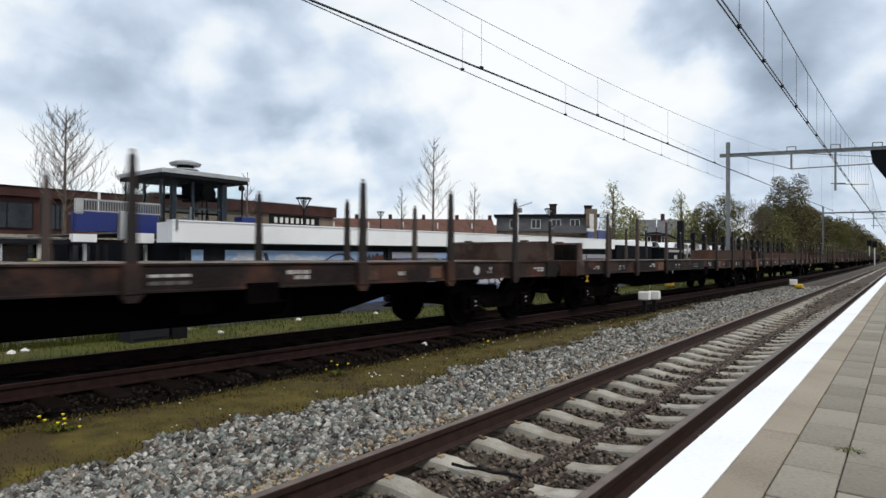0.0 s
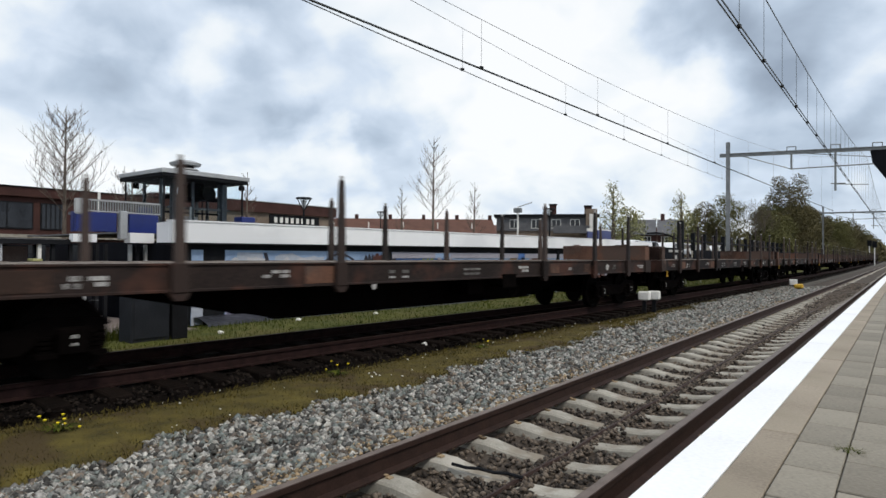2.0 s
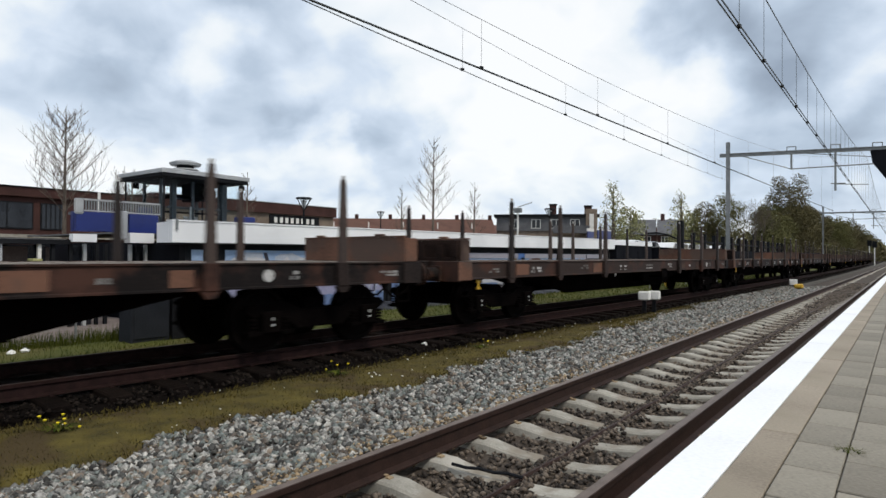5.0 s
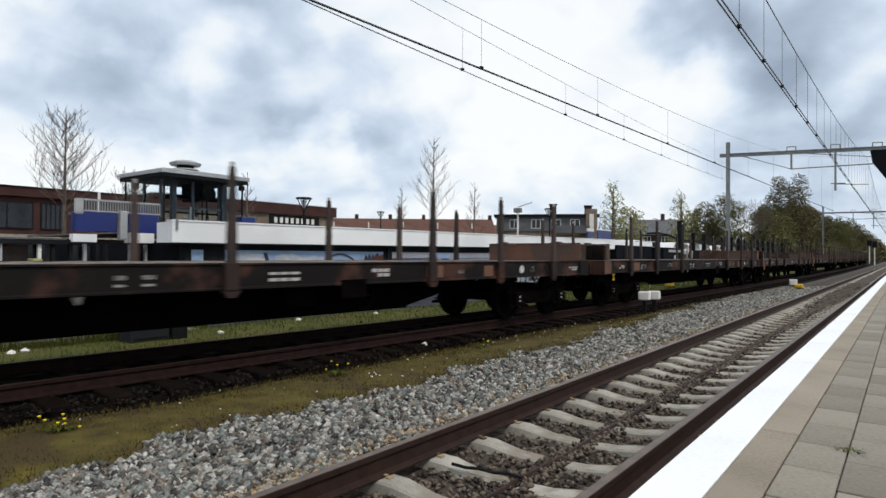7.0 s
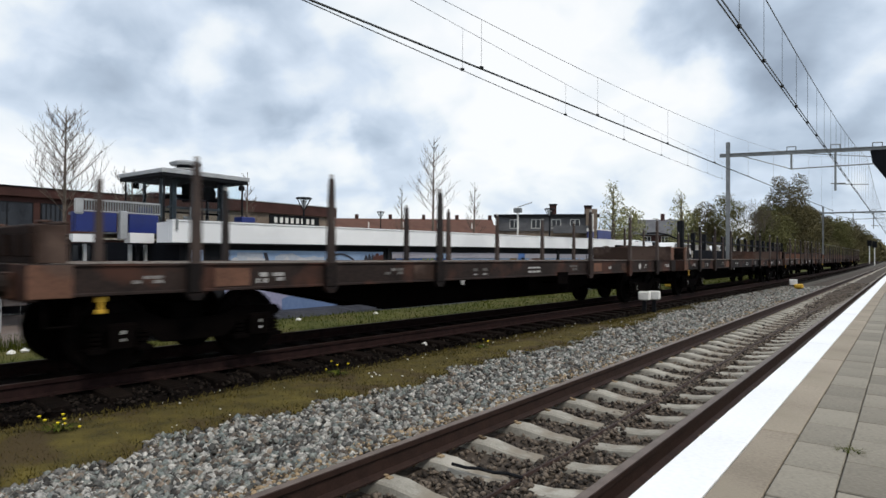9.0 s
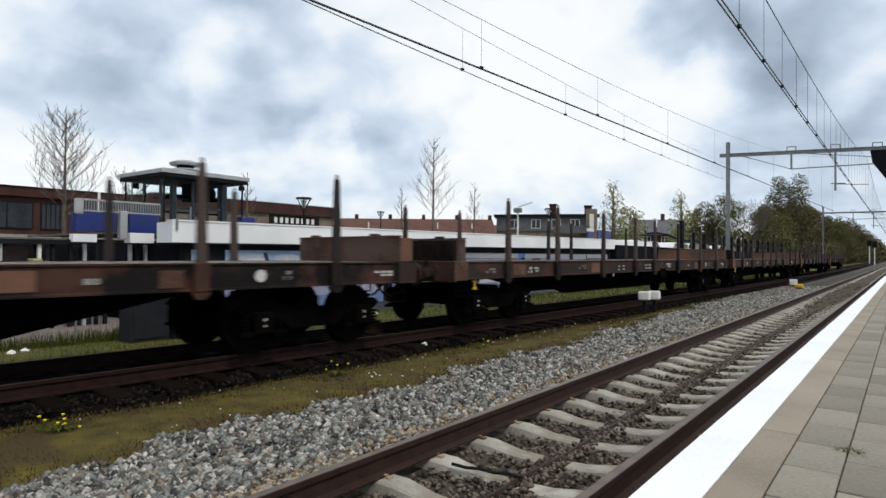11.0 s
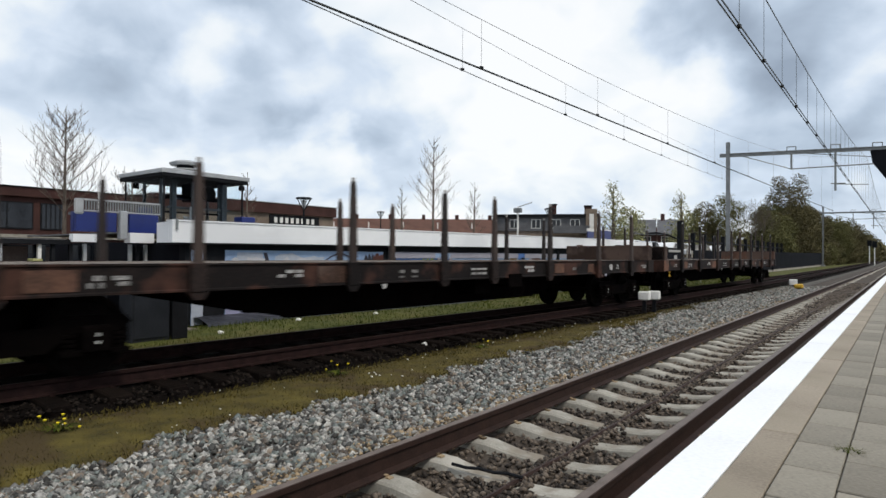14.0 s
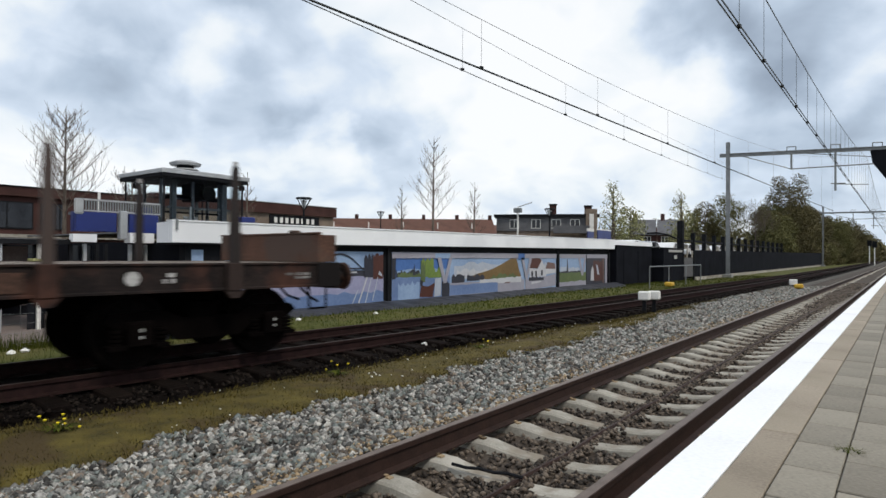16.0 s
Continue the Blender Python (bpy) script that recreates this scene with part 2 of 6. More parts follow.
M = {
    "soil": material("soil", (0.035, 0.03, 0.016), (0.085, 0.075, 0.03), 1.2, 0.95, bump=0.6, grain=30, stain=(0.05, 0.06, 0.02)),
    "grass_strip": material("grass_strip", (0.026, 0.020, 0.005), (0.125, 0.098, 0.019), 3.5, 0.95, bump=0.9, grain=60, stain=(0.055, 0.037, 0.013), stain_scale=1.6),
    "verge": material("verge", (0.032, 0.042, 0.005), (0.09, 0.092, 0.013), 1.5, 0.95, bump=0.8, grain=40, stain=(0.085, 0.075, 0.018), stain_scale=0.8),
    "blade": material("blade", (0.020, 0.032, 0.004), (0.075, 0.082, 0.013), 0.6, 0.85, bump=0, island=0.5, spec=0.08),
    # dark bed: shade in the gaps between loose stones is part of this colour
    "ballast": material("ballast", (0.025, 0.022, 0.019), (0.13, 0.115, 0.098), 3.0, 0.9, bump=0.9, grain=35),
    "stone": stone_material("stone"),
    "stone_rust": material("stone_rust", (0.085, 0.06, 0.036), (0.33, 0.245, 0.15), 2.5, 0.9, bump=0.3, grain=60, island=0.7),
    # goods track stones: the passing train's shade is put into this near-black
    "stone_shaded": material("stone_shaded", (0.004, 0.003, 0.0026), (0.022, 0.017, 0.014), 2.5, 0.9, bump=0.3, grain=60, island=0.7, spec=0.08),
    "stone_dark": material("stone_dark", (0.03, 0.024, 0.02), (0.15, 0.12, 0.095), 2.5, 0.9, bump=0.3, grain=60, island=0.7),
    "ballast_brown": material("ballast_brown", (0.028, 0.021, 0.016), (0.09, 0.07, 0.054), 3.0, 0.9, bump=0.9, grain=35),
    # goods track rails: rust brown, lowered in colour for the train's shade
    "rail_dark": material("rail_dark", (0.010, 0.0052, 0.0048), (0.027, 0.0135, 0.0125), 8.0, 0.8, 0.0, bump=0.2, grain=80, spec=0.1),
    # brown bed of the goods track, blackened in colour for the train's shade
    "ballast_shaded": material("ballast_shaded", (0.004, 0.003, 0.0026), (0.010, 0.008, 0.007), 3.0, 0.95, bump=0.9, grain=35, spec=0.05),
    "concrete": material("concrete", (0.25, 0.235, 0.20), (0.42, 0.395, 0.345), 5.0, 0.85, bump=0.35, grain=60, vary=0.25, stain=(0.22, 0.19, 0.15), stain_scale=3.0),
    "concrete_grey": material("concrete_grey", (0.20, 0.20, 0.195), (0.36, 0.36, 0.35), 2.0, 0.85, bump=0.3, grain=50),
    "rail": material("rail", (0.020, 0.011, 0.009), (0.05, 0.027, 0.021), 8.0, 0.65, 0.3, bump=0.2, grain=80),
    "rail_top": material("rail_top", (0.10, 0.075, 0.062), (0.20, 0.155, 0.13), 6.0, 0.5, 0.5, bump=0.1, grain=90),
    # dark sleeper timber, with shade from the train added to its colour
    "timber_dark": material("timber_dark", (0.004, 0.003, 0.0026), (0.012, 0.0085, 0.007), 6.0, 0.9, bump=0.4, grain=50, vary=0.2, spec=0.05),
    "white_line": material("white_line", (0.74, 0.75, 0.77), (0.86, 0.87, 0.88), 1.5, 0.6, bump=0.1, grain=60),
    "coping": material("coping", (0.20, 0.168, 0.13), (0.34, 0.29, 0.23), 3.0, 0.9, bump=0.3, grain=90, vary=0.15, stain=(0.25, 0.215, 0.165), stain_scale=1.5),
    "slab": material("slab", (0.165, 0.148, 0.12), (0.27, 0.245, 0.20), 5.0, 0.85, bump=0.25, grain=80, vary=0.25),
    "joint": material("joint", (0.07, 0.06, 0.045), (0.13, 0.115, 0.09), 10.0, 0.95, bump=0.3),
    "platform_wall": material("platform_wall", (0.10, 0.095, 0.085), (0.20, 0.19, 0.175), 2.0, 0.9),
    "wagon_rust": material("wagon_rust", (0.008, 0.0062, 0.006), (0.034, 0.023, 0.020), 1.6, 0.75, 0.0, bump=0.25, grain=30, vary=0.45, stain=(0.062, 0.029, 0.021), stain_scale=1.5, spec=0.15),
    "wagon_board": material("wagon_board", (0.03, 0.016, 0.011), (0.15, 0.073, 0.047), 1.6, 0.8, bump=0.35, grain=24, vary=0.6, stain=(0.085, 0.055, 0.043), stain_scale=1.4),
    "stake": material("stake", (0.018, 0.013, 0.012), (0.055, 0.038, 0.032), 3.0, 0.7, bump=0.2, grain=40, vary=0.7),
    "stake_tip": material("stake_tip", (0.25, 0.24, 0.23), (0.42, 0.41, 0.40), 6.0, 0.7),
    "deck": material("deck", (0.11, 0.09, 0.075), (0.25, 0.21, 0.18), 3.0, 0.9, bump=0.4, grain=30),
    "buffer_rust": material("buffer_rust", (0.010, 0.006, 0.005), (0.07, 0.034, 0.023), 4.0, 0.75, bump=0.2, grain=30, vary=0.3, stain=(0.012, 0.009, 0.008), stain_scale=3.0, spec=0.15),
    "end_frame": material("end_frame", (0.007, 0.005, 0.0045), (0.026, 0.015, 0.012), 2.5, 0.85, bump=0.3, grain=30, vary=0.4, spec=0.1),
    # near black: the shade under the deck is put into these two colours
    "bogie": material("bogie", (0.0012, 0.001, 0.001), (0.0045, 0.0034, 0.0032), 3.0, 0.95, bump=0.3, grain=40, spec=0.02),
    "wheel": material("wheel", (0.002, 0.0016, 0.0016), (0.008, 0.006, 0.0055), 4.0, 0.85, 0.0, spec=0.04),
    "plate_white": material("plate_white", (0.30, 0.29, 0.28), (0.58, 0.57, 0.56), 9.0, 0.7, bump=0.1, vary=0.4),
    "faded_paint": material("faded_paint", (0.10, 0.095, 0.09), (0.42, 0.41, 0.40), 7.0, 0.8, bump=0.1, vary=0.6),
    "yellow": material("yellow", (0.42, 0.24, 0.02), (0.66, 0.42, 0.05), 6.0, 0.6),
    "fascia": material("fascia", (0.80, 0.81, 0.83), (0.88, 0.89, 0.90), 0.8, 0.5, bump=0.05, stain=(0.74, 0.75, 0.77), stain_scale=0.4),
    "roofing": material("roofing", (0.10, 0.10, 0.105), (0.2, 0.2, 0.2), 1.5, 0.9),
    "dark_steel": material("dark_steel", (0.006, 0.0065, 0.008), (0.016, 0.017, 0.02), 2.0, 0.8, 0.0, bump=0.1, spec=0.12),
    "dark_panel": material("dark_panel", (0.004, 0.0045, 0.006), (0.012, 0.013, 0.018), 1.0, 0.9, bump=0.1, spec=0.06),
    "steel_grey": material("steel_grey", (0.16, 0.17, 0.175), (0.27, 0.28, 0.285), 2.0, 0.5, 0.4, bump=0.1),
    "frame_paint": material("frame_paint", (0.03, 0.038, 0.046), (0.07, 0.082, 0.095), 2.0, 0.6, bump=0.1),
    "galvanised": material("galvanised", (0.30, 0.31, 0.32), (0.45, 0.46, 0.47), 3.0, 0.5, 0.3, bump=0.1),
    "blue_panel": material("blue_panel", (0.006, 0.014, 0.10), (0.011, 0.025, 0.17), 1.0, 0.35, bump=0.05, spec=0.5),
    "brick_red": material("brick_red", (0.034, 0.0145, 0.0125), (0.07, 0.031, 0.026), 1.5, 0.9, bump=0.4, grain=20),
    "brick_tan": material("brick_tan", (0.13, 0.10, 0.08), (0.24, 0.19, 0.15), 1.5, 0.9, bump=0.4, grain=20),
    "roof_red": material("roof_red", (0.07, 0.034, 0.025), (0.14, 0.07, 0.052), 1.0, 0.9, bump=0.5, grain=14),
    "roof_grey": material("roof_grey", (0.07, 0.072, 0.08), (0.14, 0.14, 0.15), 1.0, 0.85, bump=0.4, grain=14),
    "window_dark": material("window_dark", (0.008, 0.009, 0.012), (0.02, 0.022, 0.028), 1.0, 0.12, bump=0, spec=0.5),
    "cabinet": material("cabinet", (0.012, 0.014, 0.018), (0.026, 0.029, 0.036), 2.0, 0.7, bump=0.1, spec=0.15),
    "paving": material("paving", (0.13, 0.105, 0.098), (0.24, 0.20, 0.185), 1.2, 0.9, bump=0.3, grain=25),
    "asphalt": material("asphalt", (0.045, 0.045, 0.047), (0.085, 0.085, 0.085), 2.0, 0.95, bump=0.4),
    "bark": material("bark", (0.07, 0.055, 0.045), (0.16, 0.13, 0.105), 6.0, 0.9, bump=0.4),
    "leaf_spring": material("leaf_spring", (0.13, 0.14, 0.05), (0.34, 0.33, 0.15), 0.5, 0.7, bump=0, island=0.7),
    "leaf_dark": material("leaf_dark", (0.045, 0.040, 0.016), (0.13, 0.11, 0.045), 0.25, 0.8, bump=0, island=0.45),
    "leaf_mid": material("leaf_mid", (0.055, 0.057, 0.018), (0.15, 0.14, 0.05), 0.25, 0.8, bump=0, island=0.45),
    "flower": material("flower", (0.65, 0.50, 0.01), (0.85, 0.68, 0.03), 8.0, 0.7, bump=0),
    "paper_white": material("paper_white", (0.62, 0.61, 0.58), (0.80, 0.79, 0.76), 5.0, 0.8, bump=0.2),
    "wire": material("wire", (0.06, 0.07, 0.075), (0.13, 0.14, 0.145), 3.0, 0.6, 0.4, bump=0),
    "wire_bright": material("wire_bright", (0.25, 0.26, 0.28), (0.4, 0.41, 0.43), 3.0, 0.6, 0.2, bump=0),
    "glass": glass_material("glass"),
    "lamp_glass": material("lamp_glass", (0.5, 0.52, 0.54), (0.7, 0.72, 0.74), 3.0, 0.2, bump=0),
}

# ---------------------------------------------------------------- mesh tools


def finish(name, bm, mat, smooth=False):
    me = bpy.data.meshes.new(name)
    bmesh.ops.recalc_face_normals(bm, faces=bm.faces)
    bm.to_mesh(me)
    bm.free()
    me.materials.append(mat if not isinstance(mat, str) else M[mat])
    if smooth:
        me.polygons.foreach_set("use_smooth", [True] * len(me.polygons))
    return me


def part(name, bm, mat, parent=None, label="", smooth=False):
    """One mesh object from a bmesh, under a thing or a part."""
    ob = new(name, finish(name, bm, mat, smooth) if isinstance(bm, bmesh.types.BMesh) else bm)
    if parent is not None:
        ob.parent = parent
    if label:
        ob["label"] = label
    return ob


def empty(name, m=None):
    ob = new(name)
    if m is not None:
        ob.matrix_basis = m
    return ob


def box(bm, x0, x1, y0, y1, z0, z1, bevel=0.0):
    vs = [bm.verts.new((x, y, z)) for z in (z0, z1) for y in (y0, y1) for x in (x0, x1)]
    fs = [bm.faces.new([vs[i] for i in f]) for f in ((0, 2, 3, 1), (4, 5, 7, 6), (0, 1, 5, 4), (2, 6, 7, 3), (0, 4, 6, 2), (1, 3, 7, 5))]
    if bevel:
        es = {e for f in fs for e in f.edges}
        bmesh.ops.bevel(bm, geom=list(es), offset=bevel, segments=1, affect="EDGES")
    return bm


def boxes(*specs, bevel=0.0):
    bm = bmesh.new()
    for s in specs:
        box(bm, *s, bevel=bevel)
    return bm


def tube(bm, a, b, r0, r1=None, n=6, cap=True):
    """A tapered round bar from a to b."""
    a, b = Vector(a), Vector(b)
    r1 = r0 if r1 is None else r1
    q = (b - a).to_track_quat("Z", "Y")
    rings = []
    for c, r in ((a, r0), (b, r1)):
        rings.append([bm.verts.new(c + q @ Vector((r * math.cos(t), r * math.sin(t), 0))) for t in (2 * math.pi * i / n for i in range(n))])
    for i in range(n):
        bm.faces.new((rings[0][i], rings[0][(i + 1) % n], rings[1][(i + 1) % n], rings[1][i]))
    if cap:
        bm.faces.new(rings[0][::-1])
        bm.faces.new(rings[1])
    return bm


def tubes(*specs, n=6):
    bm = bmesh.new()
    for s in specs:
        tube(bm, *s, n=n)
    return bm


def pipe(bm, pts, r, n=5):
    """One unbroken round bar through the points."""
    pts = [Vector(q) for q in pts]
    prev = None
    for i, c in enumerate(pts):
        d = pts[min(i + 1, len(pts) - 1)] - pts[max(i - 1, 0)]
        q = d.to_track_quat("Z", "Y")
        ring = [bm.verts.new(c + q @ Vector((r * math.cos(t), r * math.sin(t), 0))) for t in (2 * math.pi * k / n for k in range(n))]
        if prev:
            for k in range(n):
                bm.faces.new((prev[k], prev[(k + 1) % n], ring[(k + 1) % n], ring[k]))
        else:
            bm.faces.new(ring[::-1])
        prev = ring
    bm.faces.new(prev)
    return bm


def prism(profile, axis, a, b, bm=None):
    """A closed profile of 2D points swept from a to b along the axis (0 x, 1 y, 2 z)."""
    bm = bm or bmesh.new()

    def put(p, t):
        c = list(p)
        c.insert(axis, t)
        return bm.verts.new(c)

    r0, r1 = [put(p, a) for p in profile], [put(p, b) for p in profile]
    n = len(profile)
    for i in range(n):
        bm.faces.new((r0[i], r0[(i + 1) % n], r1[(i + 1) % n], r1[i]))
    bm.faces.new(r0[::-1])
    bm.faces.new(r1)
    return bm


def quick(name, verts, faces, mat, smooth=False):
    me = bpy.data.meshes.new(name)
    me.from_pydata(verts, [], faces)
    me.materials.append(M[mat])
    me.update()
    return me


# ---------------------------------------------------------------- the line of the far track


def far_x(y):
    """x of the far track's centre at y; straight behind y = 0."""
    if y < 0:
        return -(8.5158 - 0.0688 * y)
    return -(8.5158 - 0.0775 * 30 * (1 - math.exp(-y / 30)) + 0.0087 * y)


PATH_Y = np.arange(-330.0, 420.0, 0.5)
PATH_X = np.array([far_x(y) for y in PATH_Y])
PATH_S = np.concatenate([[0], np.cumsum(np.hypot(np.diff(PATH_X), np.diff(PATH_Y)))])
PATH_S -= np.interp(0, PATH_Y, PATH_S)


def on_path(s):
    """x, y and heading (degrees from +y, turning left positive) at the distance s along the far track."""
    y = float(np.interp(s, PATH_S, PATH_Y))
    slope = (far_x(y + 0.5) - far_x(y - 0.5))
    return far_x(y), y, math.degrees(math.atan2(-slope, 1.0))


NEAR_X = -2.255          # centre of the near track
GAUGE = 1.505            # between rail centres
EDGE_X = -0.567          # platform edge
PLAT_Z = 0.762

# ---------------------------------------------------------------- ground, ballast, tracks
def strip(name, left, right, ys, profile, mat, label, category, rough=0.0, kind="structure"):
    """A ground strip between x = left(y) and right(y); profile gives z at fractions of its width."""
    verts, faces = [], []
    n = len(profile)
    rng = random.Random(len(name))
    for y in ys:
        l, r = left(y), right(y)
        for f, z in profile:
            verts.append((l + (r - l) * f, y, z + (rng.uniform(-rough, rough) if 0 < f < 1 else 0)))
    for i in range(len(ys) - 1):
        for j in range(n - 1):
            a = i * n + j
            faces.append((a, a + 1, a + n + 1, a + n))
    ob = new(name, quick(name, verts, faces, mat))
    return tagged(ob, label, category, kind=kind)


def steps(a, b, near=0.5):
    """Row positions, dense close to y = 0 and coarser far away."""
    out, y = [], a
    while y < b:
        out.append(y)
        y += max(near, abs(y) * 0.06)
    return out + [b]


ground = new("ground", quick("ground", [(-2500, -1500, -0.55), (2500, -1500, -0.55), (2500, 4000, -0.55), (-2500, 4000, -0.55)], [(0, 1, 2, 3)], "soil"))
tagged(ground, "flat dull green and brown open ground reaching the horizon", "ground", kind="structure")

YS = steps(-60, 420, 0.4)
strip("near_ballast", lambda y: -4.95 + 0.12 * math.sin(y * 0.9), lambda y: EDGE_X - 0.03, YS,
      [(0, -0.40), (0.12, -0.30), (0.3, -0.235), (0.42, -0.262), (0.6, -0.268), (0.8, -0.268), (1, -0.27)], "ballast_brown", "brownish crushed stone ballast bed under the platform track", "ballast", 0.012)


def grass_near(y):
    return -5.15 + 0.14 * math.sin(y * 1.3) + 0.1 * math.sin(y * 3.1 + 1) - (0.0 if y < 11 else min(1.1, (y - 11) * 0.055))


def far_near_edge(y):
    return min(-6.58, far_x(y) + 1.49 + 0.08 * math.sin(y * 2.1)) if y < 14 else far_x(y) + 1.53


def far_far_edge(y):
    return far_x(y) - 1.75 + 0.07 * math.sin(y * 1.7)


strip("gravel_shoulder", lambda y: far_near_edge(y) + 0.1, lambda y: -4.6, YS, [(0, -0.345), (0.35, -0.315), (0.7, -0.30), (1, -0.30)], "ballast", "grey gravel between the two tracks", "gravel", 0.012)
strip("grass_between_tracks", far_near_edge, grass_near, steps(-60, 30, 0.3), [(0, -0.31), (0.25, -0.275), (0.5, -0.26), (0.8, -0.27), (1, -0.30)], "grass_strip", "strip of dry mossy grass between the two tracks", "grass", 0.012)
strip("far_ballast", far_far_edge, lambda y: far_near_edge(y) + 0.05, YS, [(0, -0.36), (0.12, -0.25), (0.3, -0.21), (0.5, -0.22), (0.7, -0.21), (0.88, -0.25), (1, -0.36)], "ballast_shaded", "near-black ballast bed under the goods track, train's shade in its colour", "ballast", 0.014)
strip("grass_verge", lambda y: -13.3, lambda y: far_far_edge(y) + 0.15, steps(-60, 420, 0.4), [(0, -0.30), (0.3, -0.27), (0.6, -0.26), (0.85, -0.28), (1, -0.34)], "verge", "green and yellowish grass verge beyond the goods track", "grass", 0.012)

RAIL = [(-0.070, -0.172), (0.070, -0.172), (0.070, -0.160), (0.014, -0.145), (0.010, -0.055), (0.034, -0.040), (0.036, -0.004), (0.030, 0.0), (-0.030, 0.0), (-0.036, -0.004), (-0.034, -0.040), (-0.010, -0.055), (-0.014, -0.145), (-0.070, -0.160)]


def rail(name, line, ys, parent, label, mat="rail"):
    """A rail of true section along x = line(y); its worn running top is a part of its own."""
    verts, faces, n = [], [], len(RAIL)
    for y in ys:
        verts += [(line(y) + px, y, pz) for px, pz in RAIL]
    for i in range(len(ys) - 1):
        for j in range(n):
            if j != 7:
                a, b = i * n + j, i * n + (j + 1) % n
                faces.append((a, b, b + n, a + n))
    ob = new(name, quick(name, verts, faces, mat))
    ob.parent = parent
    ob["label"] = label
    tv, tf = [], []
    for y in ys:
        tv += [(line(y) - 0.031, y, -0.0005), (line(y), y, 0.001), (line(y) + 0.031, y, -0.0005)]
    for i in range(len(ys) - 1):
        for j in range(2):
            tf.append((i * 3 + j, i * 3 + j + 1, i * 3 + j + 4, i * 3 + j + 3))
    top = new("running_surface", quick("running_surface", tv, tf, "rail_top" if mat == "rail" else "rail"))
    top.parent = ob
    return ob


near_track = tagged(empty("near_track"), "straight railway track with rusty rails on pale concrete sleepers", "railway track", kind="structure")
for side in (-1, 1):
    rail("rail", lambda y, s=side: NEAR_X + s * GAUGE / 2, [-60, 0, 40, 120, 420], near_track, "rusty brown steel rail with a worn top")
far_track = tagged(empty("far_track"), "curving goods track with dark rails on dark sleepers", "railway track", kind="structure")
for side in (-1, 1):
    rail("rail", lambda y, s=side: far_x(y) + s * GAUGE / 2, [-330] + steps(-60, 420, 1.0), far_track, "dark brown steel rail", "rail_dark")


def sleeper_mesh(name, mat, half=1.26, w=0.14, sag=0.055, top=-0.178):
    """A sleeper with a flat rail seat at each end and a lower waist in the middle."""
    verts, faces = [], []
    xs = [-half, -half + 0.05, -1.0, -0.55, -0.3, 0, 0.3, 0.55, 1.0, half - 0.05, half]
    for x in xs:
        a = abs(x)
        z = top - (sag if a < 0.2 else sag * 0.75 if a < 0.4 else 0.0) - (0.02 if a > half - 0.02 else 0) - (0.012 if a > 1.1 else 0)
        ww = w * (0.82 if a < 0.45 else 1.0)
        verts += [(x, -ww - 0.02, z - 0.1), (x, -ww, z - 0.015), (x, -ww + 0.02, z), (x, ww - 0.02, z), (x, ww, z - 0.015), (x, ww + 0.02, z - 0.1)]
    for i in range(len(xs) - 1):
        for j in range(5):
            a = i * 6 + j
            faces.append((a, a + 1, a + 7, a + 6))
    faces += [tuple(range(6)), tuple(range(len(verts) - 1, len(verts) - 7, -1))]
    return quick(name, verts, faces, mat)


def fixings(name, line, ys, mat, tops):
    """Rail clips and pads, four to a sleeper."""
    bm = bmesh.new()
    for y in ys:
        for s in (-1, 1):
            for t in (-1, 1):
                c = line(y) + s * GAUGE / 2 + t * 0.1
                box(bm, c - 0.022, c + 0.022, y - 0.022, y + 0.022, tops - 0.002, tops + 0.012)
                box(bm, c - 0.015 - t * 0.03, c + 0.015 - t * 0.03, y - 0.014, y + 0.014, tops + 0.0125, tops + 0.022)
    return finish(name, bm, mat)


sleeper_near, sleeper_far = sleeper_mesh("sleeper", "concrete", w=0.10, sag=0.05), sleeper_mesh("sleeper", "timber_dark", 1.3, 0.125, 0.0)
SLEEPER0 = 2.63
rng = random.Random(5)
near_rows = [SLEEPER0 + 0.6 * i for i in range(-12, 260)]
for y in near_rows[:110]:
    ob = new("sleeper", sleeper_near)
    ob.matrix_basis = pose(NEAR_X + rng.uniform(-0.015, 0.015), y, rng.uniform(-0.006, 0.004), 0, 0, rng.uniform(-0.5, 0.5))
    ob.parent = near_track


def merged(name, base, places, mat):
    co = np.array([v.co for v in base.vertices])
    fa = [tuple(p.vertices) for p in base.polygons]
    verts, faces, n = [], [], len(co)
    for k, (x, y, z) in enumerate(places):
        verts += (co + (x, y, z)).tolist()
        faces += [tuple(i + k * n for i in f) for f in fa]
    return quick(name, verts, faces, mat)


rest = new("distant_sleepers", merged("distant_sleepers", sleeper_near, [(NEAR_X, y, 0) for y in near_rows[110:]], "concrete"))
rest.parent = near_track
tagged(rest, kind="stuff")
far_rows = [0.3 + 0.62 * i for i in range(-4, 260)]
for y in far_rows[:90]:
    ob = new("sleeper", sleeper_far)
    ob.matrix_basis = pose(far_x(y), y, rng.uniform(-0.01, 0.008), 0, 0, on_path(y)[2] + rng.uniform(-0.6, 0.6))
    ob.parent = far_track
rest = new("distant_sleepers", merged("distant_sleepers", sleeper_far, [(far_x(y), y, 0) for y in far_rows[90:]], "timber_dark"))
rest.parent = far_track
tagged(rest, kind="stuff")
for trk, rows, line in ((near_track, near_rows[:150], lambda y: NEAR_X), (far_track, far_rows[:120], far_x)):
    ob = new("rail_fastenings", fixings("rail_fastenings", line, rows, "stone_rust" if trk is near_track else "rail_dark", -0.178))
    ob.parent = trk
    tagged(ob, kind="stuff")


